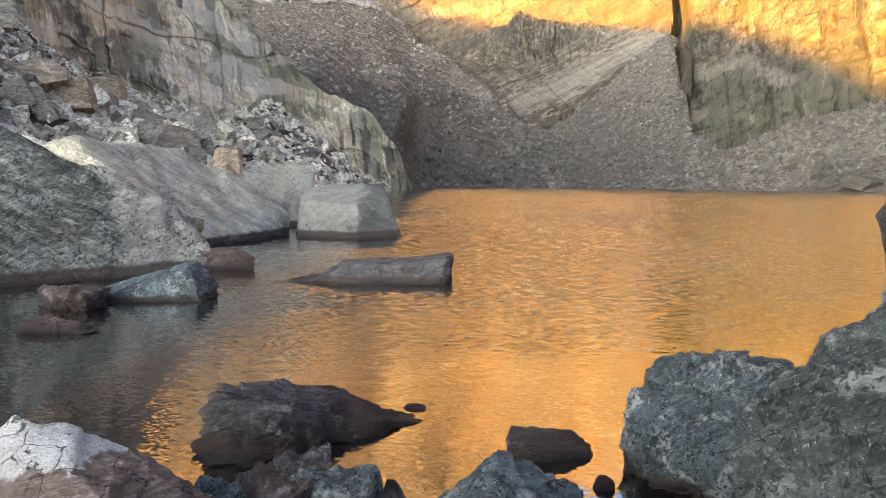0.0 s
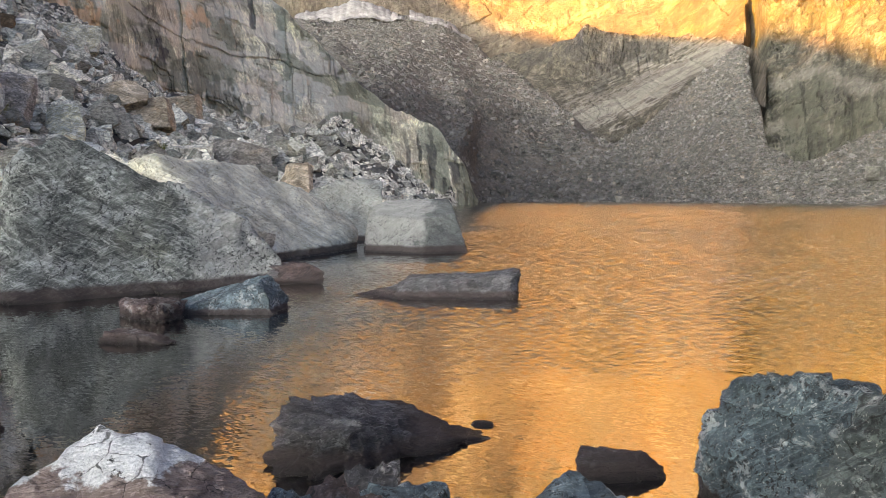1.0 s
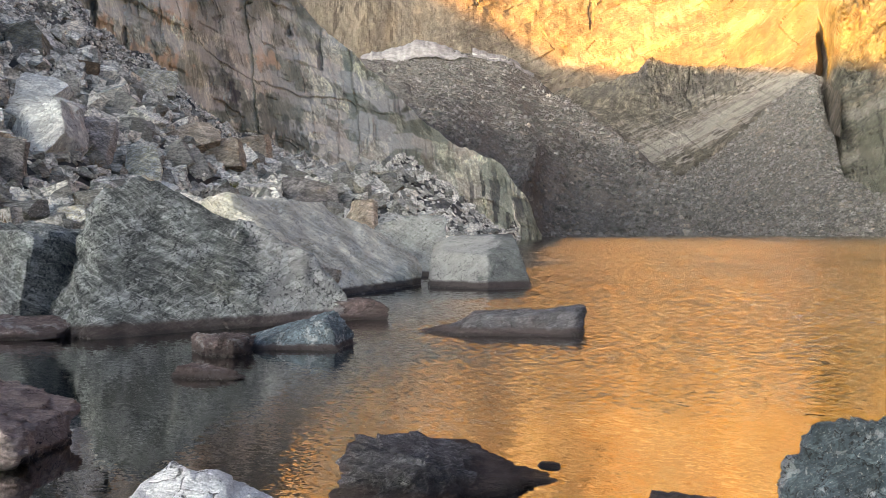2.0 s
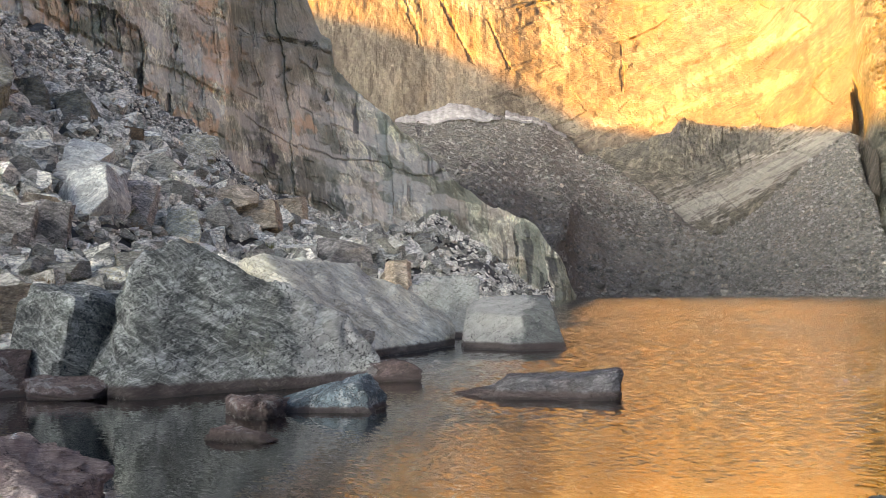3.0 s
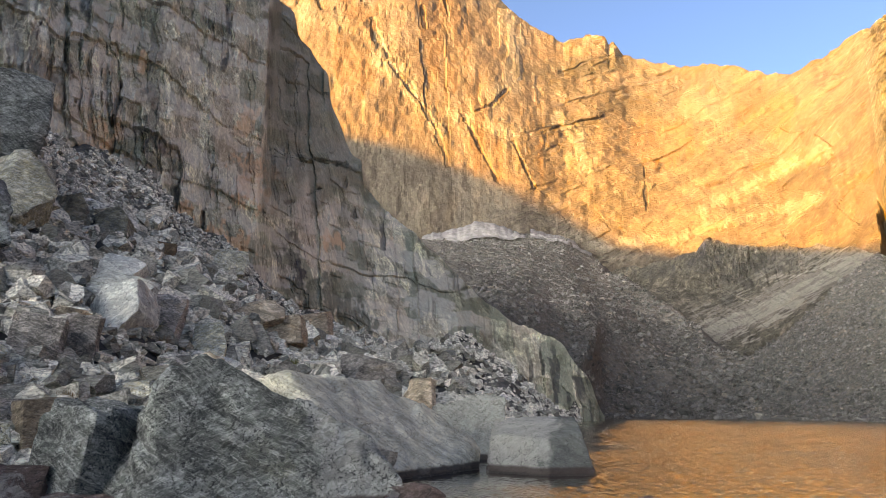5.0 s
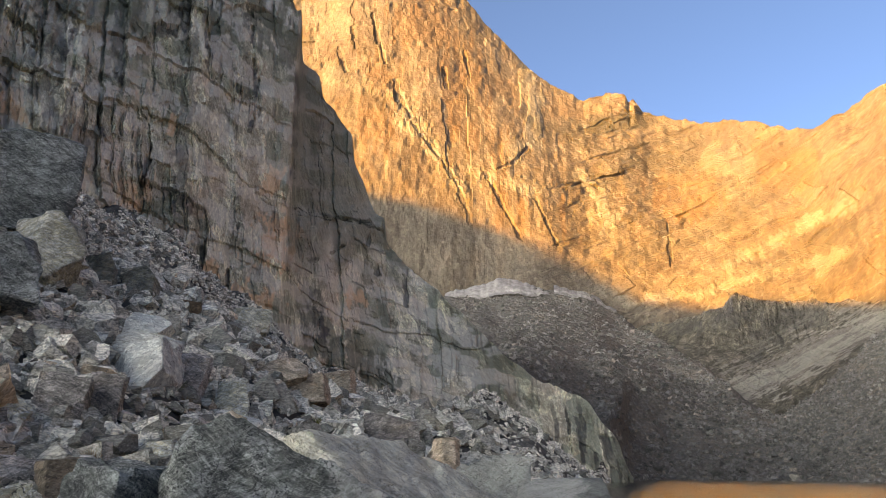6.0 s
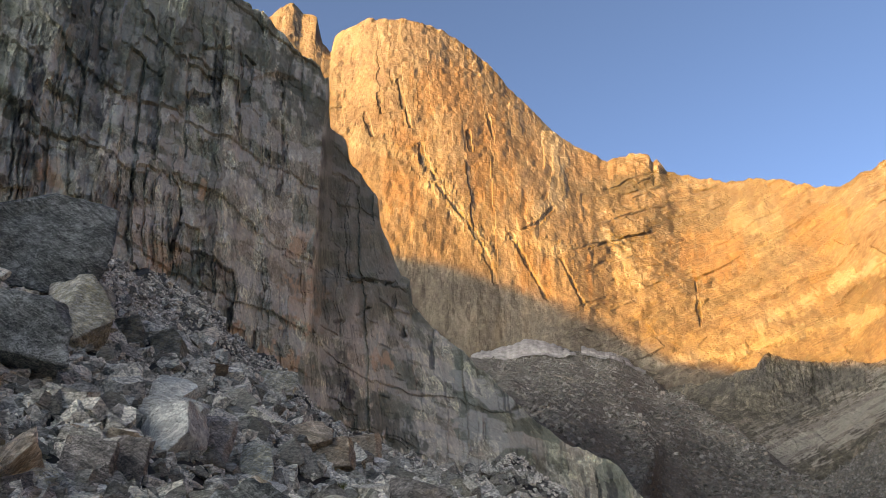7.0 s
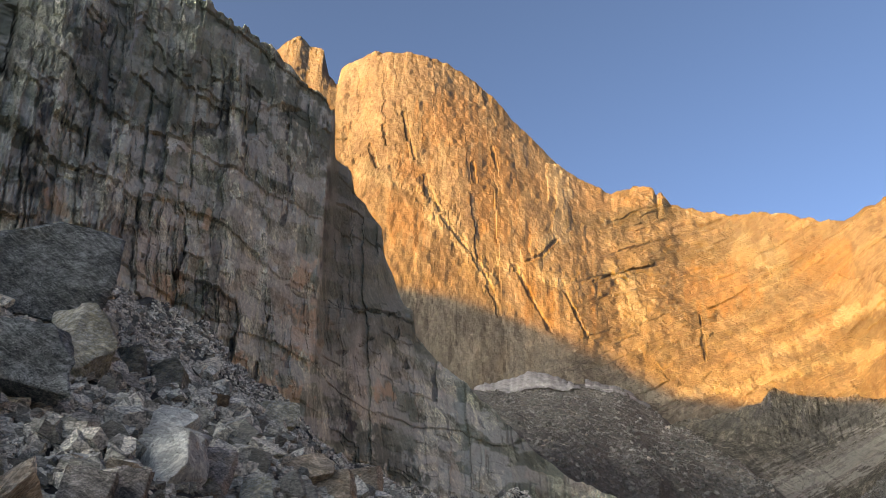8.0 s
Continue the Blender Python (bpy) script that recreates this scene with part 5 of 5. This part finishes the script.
rock("sunken_slab", at_turn(-24, 8.6, -0.5), (1.8, 1.1, 0.5), 37, R_RED, "reddish slab sunk in the shallows", -15, (-3, 5), level=5)
# rocks across the bay
SQUARE = (6.4, 5.0, 5.2)
rock("square_boulder", (-4.9, 40.7, 0.2), SQUARE, 21, R_BLOCK, "pale block of granite standing in the water", 0, level=6, cuts=0, sharp=120, rough=0.018,
     planes=[cut_at(SQUARE, *q) for q in (((-0.39, -0.92, 0.13), (0.5, -2.05, -0.2)), ((0.46, -0.88, 0.12), (0.5, -2.05, -0.2)), ((0.94, 0.1, 0.3), (2.72, -1.0, -0.2)), ((-0.95, -0.2, 0.12), (-2.8, -0.6, -0.2)),
                                          ((-0.06, -0.3, 1), (0, 0, 2.1)), ((-0.6, -0.3, 1), (-1.9, -0.9, 1.85)), ((1.1, -0.1, 1), (2.5, 0, 1.9)), ((0, 1, 0.1), (0, 2.2, 0)))])
ISLAND = (5.2, 1.7, 2.2)
rock("island_rock", (-2.21, 22.2, 0.0), ISLAND, 22, R_DARK, "long low dark rock lying in the lake", 0, level=6, cuts=3, sharp=60, rough=0.11,
     planes=[cut_at(ISLAND, *q) for q in (((1, -0.15, 0.12), (2.2, 0, 0)), ((-0.05, -0.12, 1), (2.0, 0, 0.70)), ((-0.40, -0.1, 1), (-0.9, 0, 0.50)), ((0, -1, 0.35), (0, -0.5, 0)), ((0, 1, 0.3), (0, 0.6, 0)), ((-0.5, -1, 0.5), (-1.2, -0.45, 0.1)))])
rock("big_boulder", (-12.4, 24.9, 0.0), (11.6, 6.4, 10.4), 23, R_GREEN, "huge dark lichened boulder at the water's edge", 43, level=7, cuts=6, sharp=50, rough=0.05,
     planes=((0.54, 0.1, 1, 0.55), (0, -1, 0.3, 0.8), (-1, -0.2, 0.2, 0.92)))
rock("slab_boulder", (-14.0, 39.5, 0.0), (15.6, 9, 10), 24, R_SMOOTH, "smooth pale granite slab dipping into the lake", 75, level=6, cuts=4, sharp=60, rough=0.045,
     planes=((0, -0.9, 0.88, 0.79), (0.78, 0, 0.94, 0.69), (0, 0, 1, 0.96)))
rock("slab_boulder", at_turn(-12.6, 52, 0.6), (5.0, 4.0, 7.0), 29, R_PALE, "upright pale slab with a rusty stained face", 20, level=5, cuts=6, sharp=30)
WEDGE = (4.0, 2.2, 2.2)
rock("low_rock", (-7.4, 19.2, 0.0), WEDGE, 30, R_BLUE, "low slate-grey wedge of rock in front of a huge boulder", 0, level=6, cuts=2, sharp=60, rough=0.07,
     planes=[cut_at(WEDGE, *q) for q in (((-0.32, -0.2, 1), (0.9, 0, 0.85)), ((0.08, -1, 0.2), (0, -0.6, 0)), ((1, -0.1, 0.15), (1.4, 0, 0)), ((0.5, -0.1, 1), (1.1, 0, 0.85)), ((0, 1, 0.3), (0, 0.8, 0)))])
rock("low_rock", at_turn(-26.6, 20.2, 0.0), (1.7, 1.2, 0.8), 31, R_RED, "flat reddish rock at the foot of a huge boulder", -6, level=6, cuts=9, sharp=40, rough=0.1)
rock("low_rock", at_turn(-16.2, 27.2, 0.1), (2.2, 1.8, 1.2), 32, R_RED, "low red-brown rock at the point of the shore", 10, cuts=5, cells=6, rough=0.05)
rock("upright_slab", at_turn(-39.3, 28.0, 1.1), (2.9, 2.2, 4.6), 33, R_GREEN, "upright banded slab leaning at the shore", -10, (0, 14), cuts=4, cells=7, rough=0.035)
rock("low_rock", at_turn(-38.6, 26.0, 0.15), (2.6, 1.6, 0.9), 34, R_RED, "low reddish rock under a leaning slab", 4, cuts=5, cells=6, rough=0.05)
rock("low_rock", at_turn(-43.5, 27.6, 0.4), (2.6, 2.0, 1.9), 35, R_RED, "reddish boulder at the edge of the bay", 30, cuts=6, cells=6, rough=0.05)


# boulder slope on the left: one object each
def scatter(count, seed, turn, span, size, zdip=0.2):
    rng = np.random.RandomState(seed)
    a = rng.uniform(*turn, count)
    near, far = curve(FAR_SHORE, a), curve(CLIFF_FOOT, a)
    r = near + (far - near) * rng.uniform(*span, count)
    x, y = polar(a, r)
    s = size[0] * (size[1] / size[0]) ** (rng.uniform(0, 1, count) ** 2.2)
    return x, y, ground_height(x, y), s, rng


KEEP = [(-18.9, 73.3, 3.2), (-14, 23, 5), (-9, 28, 4.5), (-16.5, 34, 5), (-12.5, 45, 6), (-17.7, 21.7, 2.5), (-6, 42, 4)]
# the larger boulders of the slope: turn, distance, height of its foot, width, height, rock, what it is
LARGE = [
    (-37.4, 55, 7.9, 3.6, 3.2, 5, "pale cubic boulder with a rusty side"), (-37.0, 58, 10.6, 3.7, 1.9, 5, "white flat block lying on other boulders"), (-37.3, 60.5, 12.2, 2.8, 2.2, 5, "white-topped block on the boulder pile"),
    (-34.6, 60, 8.6, 3.4, 4.2, 6, "dark green-brown boulder in the pile"), (-42.3, 46, 5.4, 2.9, 3.6, 6, "brown and grey boulder with a flat face"), (-39.8, 47, 5.8, 2.3, 3.6, 6, "dark upright boulder on the rubble slope"),
    (-34.8, 84, 18.6, 2.0, 1.9, 7, "brown pointed boulder high on the slope"), (-31.3, 62, 6.4, 3.0, 4.8, 0, "grey slab leaning on the slope"), (-28.0, 78, 11.2, 4.6, 3.0, 3, "tan layered flat boulder"), (-30.7, 108, 22.0, 5.6, 2.8, 0, "grey flat boulder under the cliff"),
    (-48.6, 76, 24.5, 11.5, 8.6, 4, "great dark grey slab under the cliff"), (-44.4, 70, 18.5, 4.6, 5.4, 0, "grey boulder with a brown underside"), (-48.0, 56, 13.2, 6.4, 6.6, 4, "huge sloping grey slab"),
    (-19.8, 72, 5.4, 4.2, 3.0, 6, "dark angular boulder behind a pale slab"), (-15.7, 66, 3.4, 2.9, 2.4, 3, "pinkish boulder at the top of a slab"), (-41.6, 34, 1.6, 1.9, 2.8, 3, "reddish tan boulder near the bay"),
    (-30.2, 60, 6.0, 2.5, 1.5, 5, "small white boulder on the rubble slope"), (-35.6, 42, 3.6, 1.5, 1.4, 0, "rounded grey boulder on the rubble slope"), (-38.2, 80, 19.6, 2.8, 3.4, 0, "brown boulder under the scree"), (-40.9, 79, 20.6, 2.2, 2.8, 0, "grey boulder under the scree"),
    (-23.8, 118, 14.0, 4.6, 3.8, 3, "tan boulder at the foot of the cliff"), (-26.1, 79, 9.6, 4.0, 2.6, 3, "tan flat boulder on the rubble slope")]


def build_large():
    rocks = (R_GREY, R_GREY, R_GREY, R_TAN, R_GREEN, R_PALE_DRY, R_DIM, R_BROWN)
    for k, (turn, r, z, wide, tall, kind, what) in enumerate(LARGE):
        if 3 <= k and r < 64:
            wide, tall = wide * 0.78, tall * 0.72
        rock("boulder", at_turn(turn, r, z + 0.36 * tall), (wide * 1.12, wide * 0.9, tall * 1.15), 500 + k, rocks[kind], what, (k * 53) % 50 - 25 - turn, ((k * 31) % 24 - 12, (k * 47) % 24 - 12),
             category="boulder", group="boulders of the slope", cuts=(3, 5, 7)[k % 3], cells=5, rough=0.03)


def build_talus():
    shapes = []
    for k in range(24):
        v, f = block_shape((1.05 + 0.4 * (k % 3), 1.0, 0.42 + 0.16 * (k % 4)), 300 + k, (5, 7, 9)[k % 3], 3, 0.045)
        me = bpy.data.meshes.new("boulder")
        me.from_pydata(v.tolist(), [], f.tolist())
        me.materials.append((R_GREY, R_DIM, R_GREY, R_TAN, R_GREY, R_PALE_DRY, R_GREY, R_DIM, R_TAN, R_BROWN, R_GREY, R_PALE_DRY)[k % 12])
        me.polygons.foreach_set("use_smooth", [True] * len(f))
        me.set_sharp_from_angle(angle=radians(18))
        shapes.append(me)
    things, heap = [], []
    x, y, z, s, rng = scatter(1900, 5, (-56, -13), (0.03, 0.72), (0.8, 2.8))
    for i in range(len(x)):
        kind = rng.randint(24)
        turn, far = math.degrees(math.atan2(x[i], y[i])), math.hypot(x[i], y[i])
        if any(abs(turn - q[0]) < math.degrees((0.5 * q[3] + 0.45 * s[i]) / q[1]) and q[1] - 9 - s[i] < far < q[1] + 2 for q in LARGE):
            continue
        if any(math.hypot(x[i] - cx, y[i] - cy) < cr + 0.4 * s[i] for cx, cy, cr in KEEP):
            continue
        if kind % 6 == 5:
            s[i] = min(s[i], 1.6)
        things.append((far, shapes[kind], pose(x[i], y[i], z[i] + 0.24 * s[i], *rng.uniform(-32, 32, 2), rng.uniform(0, 360)) @ Matrix.Scale(s[i], 4)))
    things.sort(key=lambda q: q[0])
    for far, me, m in things[:300]:
        ob = new("boulder", me)
        ob.matrix_basis = m
        mat = me.materials[0]
        tagged(ob, {R_TAN: "tan and rusty", R_PALE_DRY: "pale broken", R_DIM: "dull lichened", R_BROWN: "rusty brown"}.get(mat, "grey") + " angular boulder on the rubble slope", "boulder", "boulders of the slope")
    rest = np.array([[*m.translation, m.to_scale()[0]] for far, me, m in things[300:]])
    build_rubble("rubble", "grey angular blocks high on the rubble slope", *rest.T, rng, BLOCKS)


def build_rubble(name, label, x, y, z, s, rng, material, cuts=4):
    protos = [block_shape(((1.5, 0.9, 0.5), (1.1, 0.9, 0.7), (1.35, 1.0, 0.55), (0.95, 0.8, 0.75))[k % 4], 400 + k, cuts + k % 3, 0, 0) for k in range(12)]
    n = len(x)
    q = rng.normal(size=(n, 4)) * (1, 0.35, 0.35, 1)
    q /= np.linalg.norm(q, axis=1)[:, None]
    w, i, j, k = q.T
    m = np.stack([1 - 2 * (j * j + k * k), 2 * (i * j - k * w), 2 * (i * k + j * w), 2 * (i * j + k * w), 1 - 2 * (i * i + k * k), 2 * (j * k - i * w),
                  2 * (i * k - j * w), 2 * (j * k + i * w), 1 - 2 * (i * i + j * j)], -1).reshape(n, 3, 3)
    kind, at = rng.randint(0, 12, n), np.stack([x, y, z + 0.1 * s], -1)
    verts, faces, base = [], [], 0
    for g, (v0, f0) in enumerate(protos):
        pick = np.nonzero(kind == g)[0]
        v = np.einsum("nab,vb->nva", m[pick], v0) * s[pick, None, None] + at[pick, None]
        verts.append(v.reshape(-1, 3))
        faces.append((f0[None] + (np.arange(len(pick)) * len(v0))[:, None, None] + base).reshape(-1, 3))
        base += len(pick) * len(v0)
    return tagged(mesh_object(name, np.concatenate(verts), np.concatenate(faces), material, False), label, "rubble", kind="stuff")


build_large()
build_talus()
x, y, z, s, rng = scatter(8000, 6, (-57, -5), (0.02, 0.78), (0.42, 1.8))
z = z + s * rng.uniform(-0.2, 0.3, len(s))
free = np.ones(len(x), bool)
for q in LARGE[:3]:
    free &= ~((abs(np.degrees(np.arctan2(x, y)) - q[0]) < 2.6) & (np.hypot(x, y) < q[1]) & (np.hypot(x, y) > q[1] - 9))
x, y, z, s = x[free], y[free], z[free], s[free]
build_rubble("rubble", "grey broken blocks between the boulders of the slope", x, y, z, s, rng, BLOCKS)
x, y, z, s, rng = scatter(12000, 8, (-57, -3.4), (0.02, 1.0), (0.25, 1.1))
more = scatter(14000, 18, (-57, -6), (0.6, 1.0), (0.3, 1.0))
x, y, z, s = (np.concatenate([p, q]) for p, q in zip((x, y, z, s), more[:4]))
build_rubble("rubble", "small grey stones of the slope under the cliff", x, y, z, s, rng, BLOCKS, 1)
rng = np.random.RandomState(12)
a = rng.uniform(-15, 34, 30000)
shore, top = curve(FAR_SHORE, a), curve(SCREE_TOP, a)
r = np.maximum(shore, 250) + (top - np.maximum(shore, 250)) * rng.uniform(0, 1, len(a)) ** 1.1
x, y = polar(a, r)
s = 0.5 * 5.5 ** (rng.uniform(0, 1, len(a)) ** 4.5)
s = np.where((a > 8.5) & (a < 17.5) & (r < 438), np.minimum(s, 1.3), s)
s = np.where(a > 17, s * 0.6, s)
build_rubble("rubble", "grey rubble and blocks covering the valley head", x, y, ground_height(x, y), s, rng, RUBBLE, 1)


# single boulders along the far shore: turn, distance, width, height
for k, (turn, r, wide, tall) in enumerate([(26.6, 250, 7.5, 5.5), (24.7, 272, 7, 4.5), (20.7, 262, 5, 4), (29.0, 226, 9, 4), (22.6, 252, 5, 3.5), (27.2, 266, 5.5, 4), (18.6, 284, 4.5, 3), (13.8, 300, 5, 3.2), (8.2, 338, 4.5, 3), (3.2, 348, 5.5, 3.4), (-0.6, 346, 4.5, 3)]):
    bx, by = polar(turn, r)
    bz = float(ground_height(np.array([bx]), np.array([by]))[0])
    rock("boulder", (float(bx), float(by), bz + 0.25 * tall), (wide, wide * 0.8, tall), 640 + k, FAR_ROCK, "grey angular boulder on the far shore of the lake", 41 * k, ((k * 31) % 20 - 10, (k * 47) % 20 - 10),
         category="boulder", group="boulders of the far shore", cuts=6, cells=3, rough=0.04)


def grass_tuft(at, size, seed, dry):
    """A tuft of narrow bent blades."""
    rng = np.random.RandomState(seed)
    verts, faces = [], []
    for k in range(140):
        a, lean, tall, w = rng.uniform(0, 6.28), rng.uniform(0.1, 0.8), size * rng.uniform(0.5, 1.0), size * 0.022
        foot = np.array([math.cos(a), math.sin(a), 0]) * size * 0.35 * rng.uniform(0, 1) ** 0.5
        out, side = np.array([math.cos(a), math.sin(a), 0]), np.array([-math.sin(a), math.cos(a), 0])
        i = len(verts)
        for s in (0, 0.5, 1.0):
            mid = foot + out * lean * tall * s ** 2 + np.array([0, 0, tall * (s - 0.25 * lean * s ** 2)])
            verts += [mid - side * w * (1 - 0.9 * s), mid + side * w * (1 - 0.9 * s)]
        faces += [(i, i + 1, i + 3, i + 2), (i + 2, i + 3, i + 5, i + 4)]
    ob = mesh_object("grass_tuft", verts, faces, STRAW if dry else GRASS)
    ob.matrix_basis = pose(*at)
    return tagged(ob, "dry brown grass tuft between boulders" if dry else "yellow-green grass tuft between boulders", "grass", "grass tufts of the slope")


def grass_material(name, a, c):
    n = Nodes(name)
    return n.done(n.mix(n.noise(n.place(), 6.0, 4), a, c), None, 0.8, 0.2)


GRASS, STRAW = grass_material("green_grass", (0.10, 0.11, 0.03), (0.26, 0.24, 0.08)), grass_material("dry_grass", (0.14, 0.08, 0.04), (0.28, 0.18, 0.09))
for k, (turn, r, size, dry) in enumerate([(-26.7, 64, 1.1, 0), (-27.2, 63.5, 0.8, 0), (-40.0, 40, 1.2, 1), (-40.3, 39.6, 0.9, 1), (-23.5, 71, 0.9, 0), (-25.2, 69, 1.0, 0), (-25.8, 68.5, 0.8, 0), (-35.2, 56.5, 1.3, 0), (-34.4, 56, 1.0, 1)]):
    gx, gy = polar(turn, r)
    grass_tuft((float(gx), float(gy), float(ground_height(np.array([gx]), np.array([gy]))[0]) + 0.1), size, 800 + k, dry)
